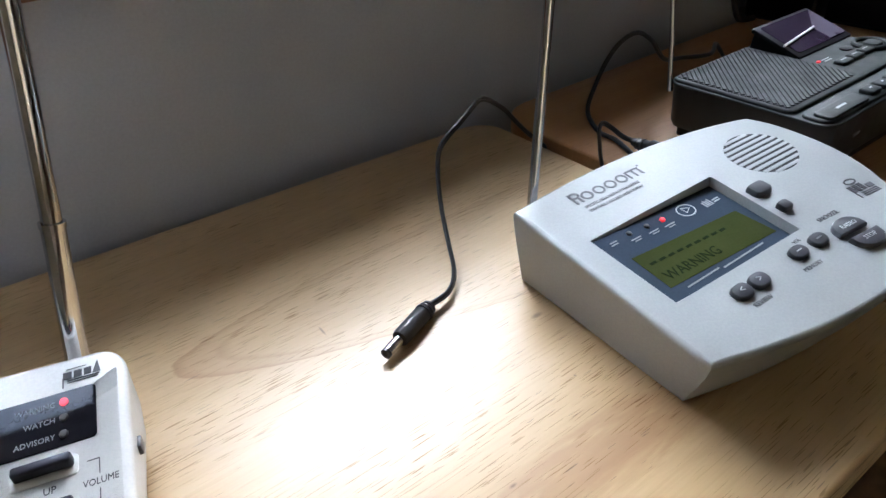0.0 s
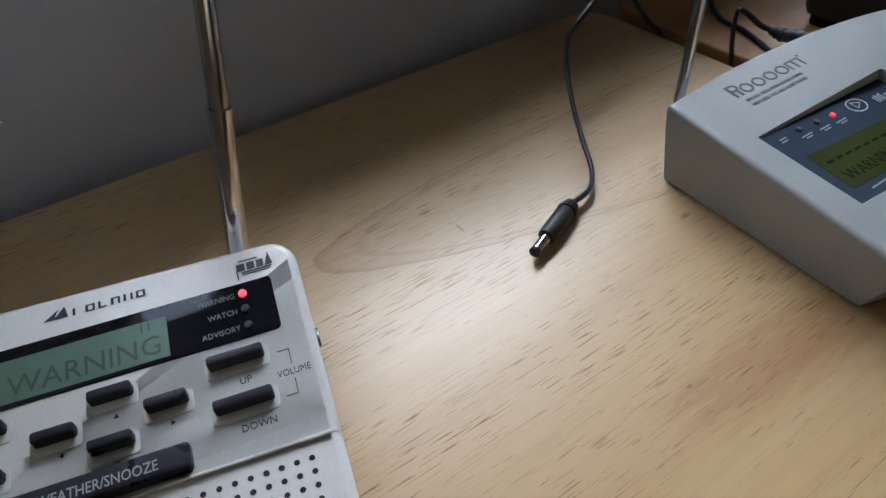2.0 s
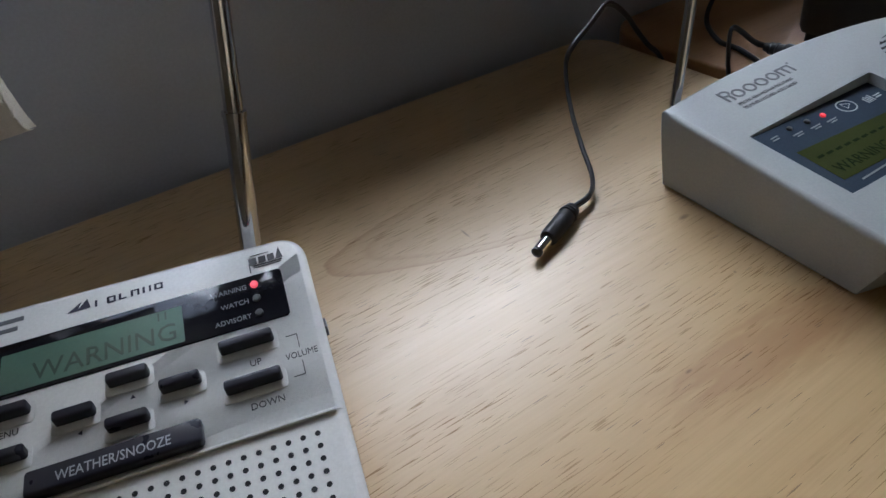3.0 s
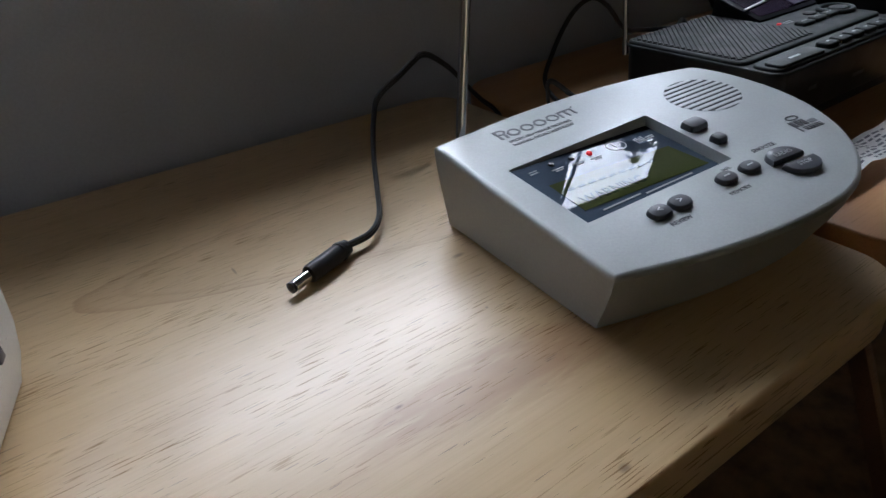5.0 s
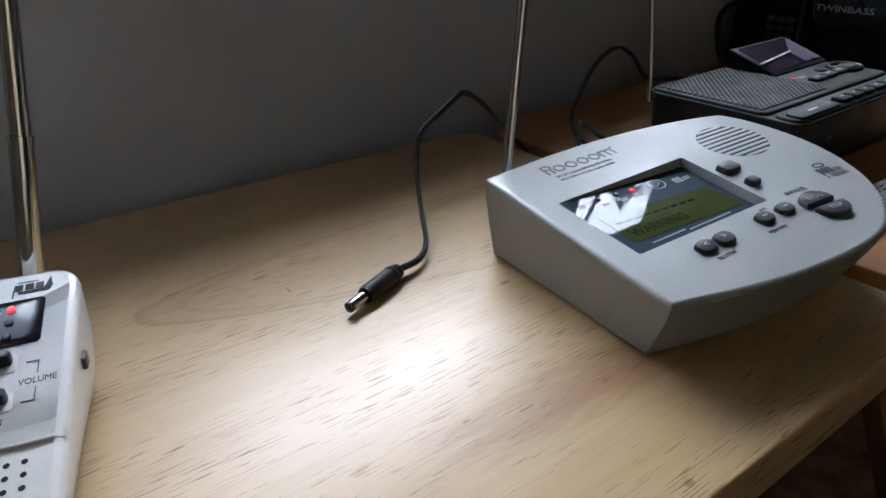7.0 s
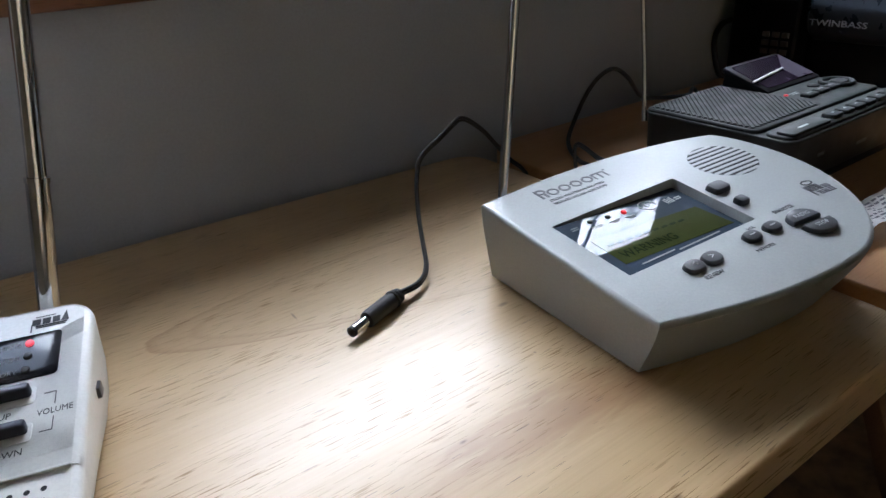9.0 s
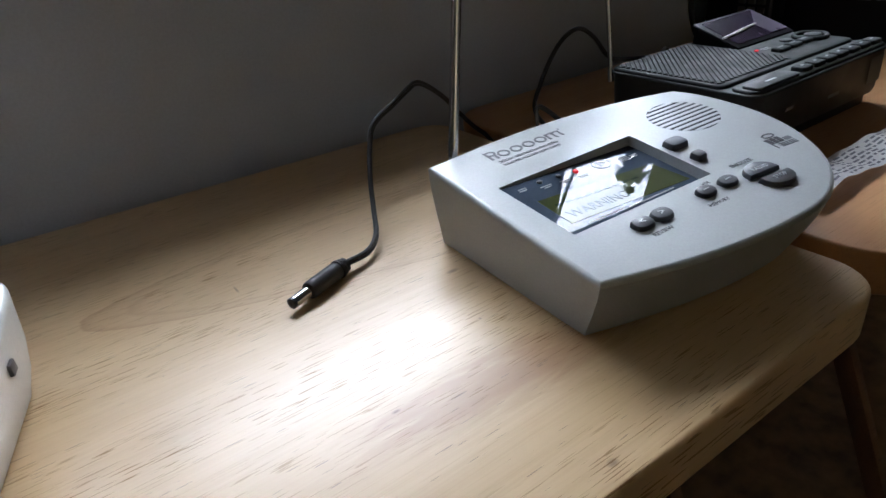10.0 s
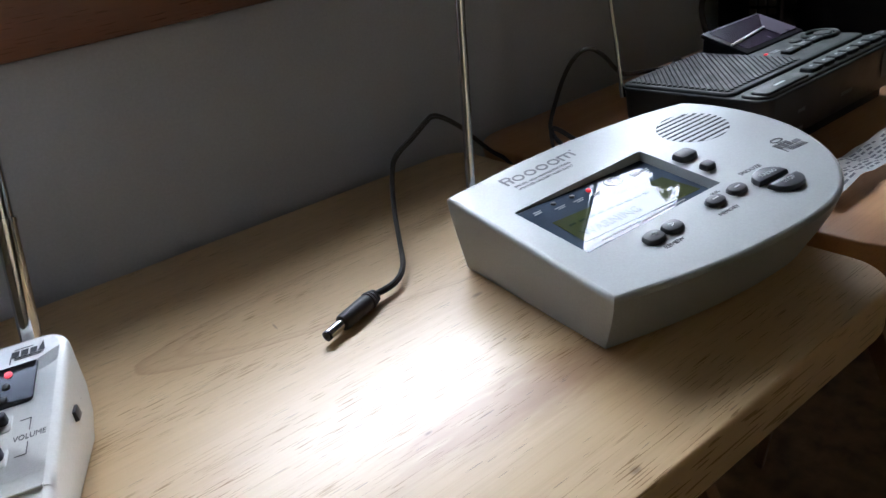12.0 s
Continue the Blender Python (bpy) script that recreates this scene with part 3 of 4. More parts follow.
    for i, (lx, ly) in enumerate(((0.1149, -0.0397), (0.1262, -0.0408), (0.1366, -0.0419))):
        lit = i == 2
        part("indicator_lamp", dome(ellipse(lx, ly, 0.0014, 0.0014, 14), zb, zb + 0.0009, WINDOW_R), LED_RED if lit else LED_OFF, bez, "lit red indicator lamp" if lit else "")
        print_bars("bezel_print", [(lx - 0.0034, ly - 0.0047, lx + 0.0034, ly - 0.0040), (lx - 0.0022, ly - 0.0061, lx + 0.0022, ly - 0.0055)], zb, WINDOW_R, INK_DIM, bez)
    print_bars("bezel_print", [(0.1015, -0.0402, 0.1062, -0.0395), (0.1010, -0.0418, 0.1055, -0.0411), (0.106, -0.0800, 0.128, -0.0792), (0.130, -0.0812, 0.160, -0.0804)], zb, WINDOW_R, INK_DIM, bez)
    part("bezel_emblem", ring(0.1528, -0.0434, 0.0056, 0.0046, 0.0006, zb, WINDOW_R), INK_PALE, bez)
    part("bezel_emblem", ring(0.1530, -0.0430, 0.0032, 0.0028, 0.0006, zb, WINDOW_R, 3), INK_PALE, bez)
    print_bars("bezel_emblem", [(0.1638 + i * 0.0016, -0.0482, 0.1645 + i * 0.0016, -0.0440 + 0.0006 * (i % 2)) for i in range(4)] + [(0.1706, -0.0460, 0.1758, -0.0453), (0.1706, -0.0475, 0.1750, -0.0468)], zb, WINDOW_R, INK_PALE, bez)
    # speaker
    spkr = part("speaker_well", loft([[(x, y, 0) for x, y in spk], [(x, y, -0.0022) for x, y in spk]], TOP_R, True, True), HOLE, rad, "dark speaker opening")
    spkr.data.polygons[0].flip()
    for i in range(10):
        yy = -0.0164 + i * 0.00365
        half = 0.0206 * math.sqrt(max(0, 1 - (yy / 0.0187) ** 2))
        m = TOP_R @ Matrix.Translation((0.2222, -0.0390, 0)) @ Matrix.Rotation(rot, 4, "Z")
        part("grille_bar", box((-half, yy - 0.00115, -0.0020), (half, yy + 0.00115, 0.0001), 0.0004, m), SILVER, rad)
    # keys
    for name, c, rx, ry, h in (("mode_key", (0.1893, -0.0588), 0.0062, 0.0044, 0.0030), ("light_key", (0.1862, -0.0744), 0.0036, 0.0031, 0.0030),
                               ("memory_key", (0.1750, -0.0977), 0.0053, 0.0038, 0.0021), ("memory_key", (0.1602, -0.0970), 0.0053, 0.0038, 0.0021),
                               ("review_key", (0.1193, -0.0962), 0.0054, 0.0041, 0.0021), ("review_key", (0.1308, -0.0967), 0.0054, 0.0041, 0.0021)):
        key = part(name, dome(ellipse(c[0], c[1], rx, ry, 24, 4.5 if name in ("mode_key", "light_key") else 2.6, rot), -0.0004, h, TOP_R), RUBBER, rad, "dark grey rubber key")
        m = TOP_R @ Matrix.Translation((c[0], c[1], h + 0.0001)) @ Matrix.Rotation(rot, 4, "Z")
        if name == "memory_key":
            print_bars("key_print", [(-0.0018, -0.0003, 0.0018, 0.0003)], 0, m, INK_PALE, key)
        if name == "review_key":
            part("key_print", lettering(">" if c[0] > 0.125 else "<", 0.005, -0.0016, -0.0016, 0, m), INK_PALE, key)
    for txt, cy2, s in (("RADIO", -0.1003, 1), ("STOP", -0.1118, -1)):
        pts = []
        for i in range(13):
            a = math.pi * i / 12
            pts.append((0.1938 + 0.0098 * math.cos(a), cy2 - s * 0.0042 + s * 0.0088 * math.sin(a) ** 0.7))
        m2 = TOP_R @ Matrix.Translation((0.1938, cy2, 0)) @ Matrix.Rotation(radians(-7), 4, "Z") @ Matrix.Translation((-0.1938, -cy2, 0))
        key = part("large_key", dome(pts, -0.0004, 0.0024, m2, 4, 0.82), RUBBER, rad, "large dark grey rubber key")
        part("key_print", lettering(txt, 0.0034, 0.1938, cy2 - 0.0012 - s * 0.0008, 0.0025, m2, 0, 1, "CENTER"), INK_PALE, key)
    # print on the top
    up = 0.0001
    part("label_text", lettering("SNOOZE", 0.0036, 0.1885, -0.0912, up, TOP_R, radians(-6)), INK, rad)
    part("label_text", lettering("VOL", 0.0026, 0.1650, -0.0925, up, TOP_R, rot), INK, rad)
    part("label_text", lettering("MEMORY", 0.0030, 0.1518, -0.1058, up, TOP_R, radians(-5)), INK, rad)
    part("label_text", lettering("REVIEW", 0.0032, 0.1166, -0.1050, up, TOP_R, radians(-4)), INK, rad)
    part("label_text", lettering("SPECIFIC AREA MESSAGE ENCODING", 0.00285, 0.1125, -0.0150, up, TOP_R, rot, 0.80), INK_GREY, rad)
    part("label_text", lettering("WEATHER / HAZARD ALERT RADIO", 0.00285, 0.1122, -0.0186, up, TOP_R, rot, 0.80), INK_GREY, rad)
    # maker's mark as plain shapes
    m = TOP_R @ Matrix.Translation((0.1112, -0.0103, up)) @ Matrix.Rotation(rot, 4, "Z")
    print_bars("mark_shape", [(0, 0, 0.0013, 0.0090), (0.0034, 0, 0.0048, 0.0040), (0.0392, 0.0054, 0.0464, 0.0066), (0.0486, 0.0066, 0.0496, 0.0078)], 0, m, INK_GREY, rad, "dark grey maker's mark")
    print_bars("mark_shape", [(xx, 0, xx + 0.0012, 0.0064) for xx in (0.0380, 0.0422, 0.0464)], 0, m, INK_GREY, rad, "dark grey maker's mark")
    part("mark_shape", ring(0.0030, 0.0065, 0.0032, 0.0026, 0.0012, 0, m), INK_GREY, rad, "dark grey maker's mark")
    for i in range(4):
        part("mark_shape", ring(0.0094 + 0.0081 * i, 0.0034, 0.0035, 0.0034, 0.0012, 0, m), INK_GREY, rad, "dark grey maker's mark")
    m = TOP_R @ Matrix.Translation((0.2305, -0.0890, up)) @ Matrix.Rotation(radians(-8), 4, "Z")
    part("emblem", ring(-0.0005, 0.0062, 0.0040, 0.0022, 0.0009, 0, m), INK, rad, "dark printed emblem")
    print_bars("emblem", [(-0.0070 + 0.0034 * i, -0.0018, -0.0042 + 0.0034 * i, 0.0034) for i in range(3)] + [(-0.0072, -0.0060, -0.0066, -0.0020)], 0, m, INK, rad, "dark printed emblem")
    print_bars("emblem", [(-0.0040, -0.0034 - 0.0012 * i, 0.0075, -0.0028 - 0.0012 * i) for i in range(3)] + [(0.0036, -0.0018, 0.0080, 0.0012)], 0, m, INK_GREY, rad, "dark printed emblem")
    # whip antenna at the back
    ant = part("antenna", tube([(0.1022, 0.0148, 0.680), (0.1298, 0.0314, 0.800)], 0.0027, 16), CHROME, rad, "chrome telescopic antenna")
    part("antenna_section", tube([(0.1298, 0.0314, 0.800), (0.1760, 0.0594, 0.990)], 0.0023, 16), CHROME, ant)
    part("antenna_pivot", box((0.0985, 0.0050, T + 0.012), (0.1065, 0.0170, T + 0.026), 0.003), SILVER, rad)
    for fx, fy in ((0.098, -0.085), (0.098, -0.008), (0.19, -0.095), (0.19, -0.008)):
        part("foot", slab(ellipse(fx, fy, 0.005, 0.005, 16), T, T + 0.0014), RUBBER, rad)


weather_radio()

# ---- pearl desk radio with sloping front ----
TURN_M = radians(-15.5)
BASE_M = Matrix.Translation((-0.0985, 0.027, 0)) @ Matrix.Rotation(TURN_M, 4, "Z")
TOP_M = BASE_M @ Matrix(((1, 0, 0, 0), (0, 1, 0, 0), (0, 0.26, 1, 0.7080), (0, 0, 0, 1)))


def pearl_radio():
    rad = thing("alert_radio", tuple(BASE_M @ Vector((-0.065, -0.055, T))), "glossy pearl-silver wedge alert radio with green display", "radio", "alert radios")
    W, D = -0.1315, -0.118
    plan = rounded_rect(W, D, 0.001, 0.0035, 0.010, 6)
    plan = [(x, y + 0.0022 * (-x / 0.13) if y > -0.02 else y) for x, y in plan]
    seam = -0.0722
    fine = []                                          # more points along the straight sides, two at the seam
    for (xa, ya), (xb, yb) in zip(plan, plan[1:] + plan[:1]):
        cuts = [i / 12 for i in range(12)] if math.hypot(xb - xa, yb - ya) > 0.02 else [0.0]
        if (ya - seam) * (yb - seam) < 0:
            cuts += [(seam + e - ya) / (yb - ya) for e in (0.00005, -0.00005)]
        fine += [(xa + (xb - xa) * f, ya + (yb - ya) * f) for f in sorted(cuts)]
    plan = fine

    def drop(y):                                       # lower speaker part falls away
        return 0.26 * y + 0.7080 - (0.0003 + 0.05 * (seam - y) if y < seam else 0.0)

    def ring_at(d, dz):
        return [(x, y, drop(y) - dz) for x, y in shrink(plan, d)]

    def base_ring(k, f):
        return [(W / 2 + (x - W / 2) * (1 - 0.10 * k), -0.057 + (y + 0.057) * (1 - 0.12 * k), T + 0.001 + (drop(y) - 0.0035 - T - 0.001) * f) for x, y in plan]
    rim = [ring_at(0.0030 * (1 - math.cos(a)), 0.0030 * (1 - math.sin(a))) for a in (0, math.pi / 6, math.pi / 3, math.pi / 2)]
    part("body", loft([base_ring(1, 0), base_ring(0.9, 0.06), base_ring(0.52, 0.25), base_ring(0.2, 0.55), base_ring(0.02, 0.97)] + rim, BASE_M, True, False), PEARL, rad, "glossy pearl-silver plastic shell", 50)
    inner = shrink(plan, 0.0030)
    up = [p for p in inner if p[1] > seam]
    lo = [p for p in inner if p[1] <= seam]
    xs0, xs1 = min(p[0] for p in inner), max(p[0] for p in inner)
    upper = [(xs1, seam)] + up + [(xs0, seam)]
    lower = [(xs0, seam)] + lo + [(xs1, seam)]
    part("face_plate", loft([[(x, y, drop(y)) for x, y in [(a, max(b, seam + 1e-6)) for a, b in upper]]], BASE_M, False, True), PEARL, rad)
    part("speaker_plate", loft([[(x, y, 0.26 * y + 0.7080 - 0.0003 - 0.05 * (seam - y)) for x, y in lower]], BASE_M, False, True), PEARL, rad)
    part("seam_ridge", tube([BASE_M @ Vector((xs0, seam, drop(seam) + 0.0001)), BASE_M @ Vector((xs1, seam, drop(seam) + 0.0001))], 0.0007, 8), PEARL, rad)
    # speaker holes
    LOW_M = BASE_M @ Matrix(((1, 0, 0, 0), (0, 1, 0, 0), (0, 0.31, 1, 0.7080 - 0.0003 - 0.05 * seam), (0, 0, 0, 1)))
    first = None
    for j in range(8):
        for i in range(24):
            u, v = -0.0095 - 0.00475 * i - (0.0 if j % 2 == 0 else 0.0), -0.0778 - 0.0040 * j
            if first is None:
                first = part("speaker_hole", slab(ellipse(u, v, 0.00095, 0.00085, 10), 0.00002, 0.0001, 0, LOW_M), HOLE, rad, "dark speaker hole")
                p0 = LOW_M @ Vector((u, v, 0))
            else:
                o = new("speaker_hole", first.data)
                o.parent = rad
                o.location = LOW_M @ Vector((u, v, 0)) - p0
    # display panel
    pan = part("display_panel", slab(rounded_rect(-0.1215, -0.0327, -0.0094, -0.0115, 0.0016, 4), -0.001, 0.0004, 0.0002, TOP_M), PANEL_BLACK, rad, "glossy black display panel")
    part("display", slab(rounded_rect(-0.1090, -0.0312, -0.0468, -0.0160, 0.0004, 2), 0.0004, 0.0005, 0, TOP_M), LCD_GREEN, pan, "green liquid crystal display")
    part("display_text", lettering("WARNING", 0.0100, -0.0985, -0.0292, 0.00058, TOP_M, 0, 1.02), LCD_INK_GREEN, pan)
    print_bars("display_mark", [(-0.0555, -0.0200, -0.0549, -0.0168), (-0.0530, -0.0200, -0.0524, -0.0168)], 0.0005, TOP_M, LCD_INK_GREEN, pan)
    for txt, v in (("WARNING", -0.0160), ("WATCH", -0.0222), ("ADVISORY", -0.0287)):
        part("lamp_text", lettering(txt, 0.0029, -0.0228, v - 0.0010, 0.00048, TOP_M, 0, 0.95, "RIGHT"), INK_DIM, pan)
        lit = txt == "WARNING"
        part("indicator_lamp", dome(ellipse(-0.0200, v, 0.0015, 0.0015, 16), 0.0004, 0.0012, TOP_M), LED_PINK if lit else LED_OFF, pan, "lit pink-red lamp" if lit else "")
    # keys in shallow moats
    for name, u0, u1, v in (("volume_key", -0.0355, -0.0168, -0.0396), ("volume_key", -0.0355, -0.0163, -0.0549), ("arrow_key", -0.0732, -0.0595, -0.0390),
                            ("arrow_key", -0.0562, -0.0427, -0.0472), ("arrow_key", -0.0902, -0.0772, -0.0470), ("arrow_key", -0.0737, -0.0602, -0.0550),
                            ("menu_key", -0.1170, -0.0982, -0.0392), ("select_key", -0.1170, -0.0982, -0.0545)):
        part("key_moat", slab(rounded_rect(u0 - 0.0013, v - 0.0047, u1 + 0.0013, v + 0.0028, 0.0014, 4), -0.0004, 0.0003, 0.0003, TOP_M), PEARL, rad)
        part(name, slab(rounded_rect(u0, v - 0.0017, u1, v + 0.0018, 0.0010, 4), 0.0002, 0.0038, 0.0008, TOP_M), KEY_BLACK, rad, "blue-black plastic key")
    snz = part("snooze_key", slab(rounded_rect(-0.0980, -0.0705, -0.0440, -0.0622, 0.0014, 4), 0, 0.0030, 0.0010, TOP_M), KEY_BLACK, rad, "long black snooze key")
    part("key_text", lettering("WEATHER/SNOOZE", 0.0046, -0.0535, -0.0684, 0.0031, TOP_M, 0, 0.85, "RIGHT"), INK_PALE, snz)
    part("label_text", lettering("UP", 0.0034, -0.0265, -0.0484, 0.0001, TOP_M), INK, rad)
    part("label_text", lettering("DOWN", 0.0034, -0.0285, -0.0640, 0.0001, TOP_M), INK, rad)
    part("label_text", lettering("VOLUME", 0.0034, -0.0143, -0.0502, 0.0001, TOP_M, 0, 0.85), INK, rad)
    part("label_text", lettering("MENU", 0.0032, -0.1105, -0.0468, 0.0001, TOP_M), INK, rad)
    print_bars("bracket_print", [(-0.0128, -0.0413, -0.0088, -0.0410), (-0.0091, -0.0466, -0.0088, -0.0413), (-0.0091, -0.0568, -0.0088, -0.0517), (-0.0128, -0.0571, -0.0088, -0.0568)], 0.0001, TOP_M, INK, rad)
    for u, v, a in ((-0.0655, -0.0462, 90), (-0.0487, -0.0538, 0), (-0.0822, -0.0532, 180), (-0.0660, -0.0610, 270)):
        part("arrow_print", slab([(u + 0.0010 * math.cos(radians(a + b)), v + 0.0010 * math.sin(radians(a + b))) for b in (0, 120, 240)], 0.0001, 0.0002, 0, TOP_M), INK_BLUE, rad)
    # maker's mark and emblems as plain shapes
    for tri in (((-0.0872, -0.0051), (-0.0838, -0.0051), (-0.0822, -0.0015)), ((-0.0840, -0.0051), (-0.0790, -0.0051), (-0.0802, -0.0009))):
        part("mark_shape", slab(list(tri), 0.0001, 0.0002, 0, TOP_M), INK_BLUE, rad, "navy maker's mark")
    for i in range(6):
        u = -0.0775 + i * 0.0043
        shape = [(u, -0.0054, u + 0.0009, -0.0027)]
        shape += [(u, -0.0054, u + 0.0028, -0.0049)] if i in (1, 2, 5) else []
        shape += [(u + 0.0024, -0.0054, u + 0.0032, -0.0027)] if i in (1, 3, 4, 5) else []
        shape += [(u, -0.0032, u + 0.0028, -0.0027)] if i in (1, 3, 5) else []
        print_bars("mark_shape", shape, 0.0001, TOP_M, INK_BLUE, rad, "navy maker's mark")
    print_bars("emblem", [(-0.0205, -0.0066, -0.0175, -0.0036), (-0.0168, -0.0066, -0.0140, -0.0036), (-0.0133, -0.0066, -0.0107, -0.0036), (-0.0207, -0.0100, -0.0202, -0.0060), (-0.0190, -0.0076, -0.0080, -0.0071), (-0.0190, -0.0084, -0.0085, -0.0081), (-0.0195, -0.0026, -0.0125, -0.0023)], 0.0001, TOP_M, INK, rad, "dark printed emblem")
    part("emblem", slab([(-0.0104, -0.0066), (-0.0075, -0.0066), (-0.0086, -0.0012)], 0.0001, 0.0002, 0, TOP_M), INK, rad, "dark printed emblem")
    print_bars("emblem", [(-0.1225 + i * 0.0022, -0.0070 + 0.0006 * (i % 2), -0.1218 + i * 0.0022, -0.0010) for i in range(5)] + [(-0.1110, -0.0024, -0.1025, -0.0006), (-0.1120, -0.0062, -0.1045, -0.0044)], 0.0001, TOP_M, INK_GREY, rad, "grey printed emblem")
    # slide switch on the side
    sm = BASE_M @ Matrix.Translation((0.0, 0, 0))
    sw = part("slide_switch", box((-0.0035, -0.0335, 0.6845), (0.0016, -0.0280, 0.6893), 0.0006, sm), KEY_BLACK, rad, "black slide switch")
    part("switch_print", box((-0.004, -0.0255, 0.6855), (-0.0001, -0.0180, 0.6862), 0, sm), INK_GREY, rad)
    # telescopic antenna
    a0, a1, a2 = Vector((-0.1203, 0.0447, 0.672)), Vector((-0.1010, 0.0535, 0.7538)), Vector((-0.0545, 0.0745, 0.960))
    ant = part("antenna", tube([a0, a1], 0.0043, 20), CHROME, rad, "chrome telescopic antenna")
    part("antenna_collar", tube([a1 - (a1 - a0) * 0.012, a1 + (a1 - a0) * 0.012], 0.0047, 20), CHROME, ant)
    part("antenna_section", tube([a1, a2], 0.0036, 20), CHROME, ant)
    part("antenna_socket", box((-0.034, 0.0030, 0.664), (-0.016, 0.0170, 0.686), 0.003, BASE_M), PEARL, rad)
    for u, v in ((-0.115, -0.010), (-0.017, -0.010), (-0.115, -0.100), (-0.017, -0.100)):
        part("foot", slab(ellipse(u, v, 0.004, 0.004, 12), T, T + 0.0012, 0, BASE_M), RUBBER, rad)


pearl_radio()


# ---- loose power lead ----
def twin_lead(pts, r, gap):
    """Two joined wires side by side."""
    line = curve_points(pts, 12)
    one = tube([p + Vector((0, 0, gap)) for p in line], r, 8)
    return one, tube([p - Vector((0, 0, gap)) + Vector((gap, gap, 0)) for p in line], r, 8)


lead = thing("power_lead", (0.02, 0.007, T), "black twin power lead with loose barrel plug", "power cable", "cables")
d = Vector((0.0460, 0.0190, 0.0)).normalized()
axis0 = Vector((0.0, 0.0, T + 0.0049))


def along(s, dz=0.0):
    return axis0 + d * s + Vector((0, 0, dz))


part("barrel", tube([along(-0.0005), along(0.0100)], 0.0027, 20), CHROME, lead, "chrome barrel of the plug")
part("barrel_tip", tube([along(-0.0022), along(-0.0020), along(-0.0004)], [0.0023, 0.0027, 0.0027], 20), CORD, lead)
part("barrel_bore", tube([along(-0.00235), along(-0.0021)], 0.0012, 12), HOLE, lead)
part("plug_grip", tube([along(0.0095), along(0.0098), along(0.0110), along(0.0280), along(0.0310), along(0.0345), along(0.0370)], [0.0030, 0.0041, 0.0045, 0.0046, 0.0040, 0.0034, 0.0022], 20), GRIP, lead, "ribbed black plastic grip")
for s in (0.0305, 0.0328, 0.0350):
    part("grip_rib", tube([along(s), along(s + 0.0011)], 0.0049 - (s - 0.0305) * 0.24, 16), GRIP, lead)
for w in twin_lead([along(0.0355, 0.0002), (0.0475, 0.0165, T + 0.0050), (0.0590, 0.0270, T + 0.0062), (0.0690, 0.0450, T + 0.0110), (0.0790, 0.0638, T + 0.0190), (0.0890, 0.0800, T + 0.0280), (0.0966, 0.0898, T + 0.0358),
                     (0.1005, 0.0922, T + 0.0415), (0.1080, 0.0945, T + 0.0458), (0.1203, 0.0982, T + 0.0495), (0.1340, 0.1020, T + 0.0548), (0.1420, 0.1041, T + 0.0568), (0.1510, 0.1060, T + 0.0530), (0.1660, 0.1095, T + 0.0415),
                     (0.1780, 0.1125, T + 0.0290), (0.1940, 0.1150, T + 0.0125), (0.2065, 0.1150, T + 0.0010), (0.2125, 0.1160, T - 0.015), (0.2125, 0.1210, T - 0.08), (0.2125, 0.1260, T - 0.40), (0.2125, 0.1260, 0.004)], 0.0012, 0.00105):
    part("wire", w, CORD, lead)

plug = thing("adapter_lead", (0.22, 0.03, T), "black adapter lead plugged into the silver radio", "power cable", "cables")
part("plug_grip", tube([(0.2250, 0.0020, T + 0.0200), (0.2250, 0.0330, T + 0.0200), (0.2247, 0.0350, T + 0.0200), (0.2240, 0.0400, T + 0.0200), (0.2235, 0.0470, T + 0.0202)], [0.0052, 0.0052, 0.0040, 0.0038, 0.0026], 18), CORD, plug, "ribbed black plug")
for i in range(7):
    y = 0.0110 + i * 0.0027
    part("grip_rib", tube([(0.2250, y, T + 0.0200), (0.2250, y + 0.0012, T + 0.0200)], 0.0057, 18), CORD, plug)
for i in range(2):
    y = 0.0385 + i * 0.0035
    part("grip_rib", tube([(0.2238, y, T + 0.0200), (0.2238, y + 0.0014, T + 0.0200)], 0.0044 - i * 0.0006, 14), CORD, plug)
for w in twin_lead([(0.2236, 0.0455, T + 0.0202), (0.2205, 0.0530, T + 0.0225), (0.2150, 0.0590, T + 0.0290), (0.2100, 0.0618, T + 0.0325), (0.2070, 0.0618, T + 0.0290), (0.2085, 0.0610, T + 0.0120), (0.2130, 0.0605, T - 0.012), (0.2150, 0.0605, T - 0.08), (0.2150, 0.062, 0.004)], 0.0013, 0.0007):
    part("wire", w, CORD, plug)

loop = thing("mains_cord", (0.25, 0.08, T), "black mains cord looping up beside the wall", "power cable", "cables")
part("wire", tube(curve_points([(0.2150, 0.020, 0.004), (0.2150, 0.020, T - 0.05), (0.2180, 0.0240, T - 0.006), (0.2250, 0.0370, T + 0.0030), (0.2370, 0.0560, T + 0.0020), (0.2470, 0.0800, T + 0.0022), (0.2480, 0.0980, T + 0.0032), (0.2540, 0.1150, T + 0.0120), (0.2650, 0.1190, T + 0.0280), (0.2760, 0.1180, T + 0.0460), (0.2830, 0.1120, T + 0.0590), (0.2900, 0.1040, T + 0.0650), (0.3020, 0.1000, T + 0.0570),
                                (0.3250, 0.1040, T + 0.0370), (0.3520, 0.1080, T + 0.0300), (0.3800, 0.1000, T + 0.0280), (0.4100, 0.1150, T + 0.0260), (0.4500, 0.1300, T + 0.0021)], 10), 0.0018, 8), CORD, loop)

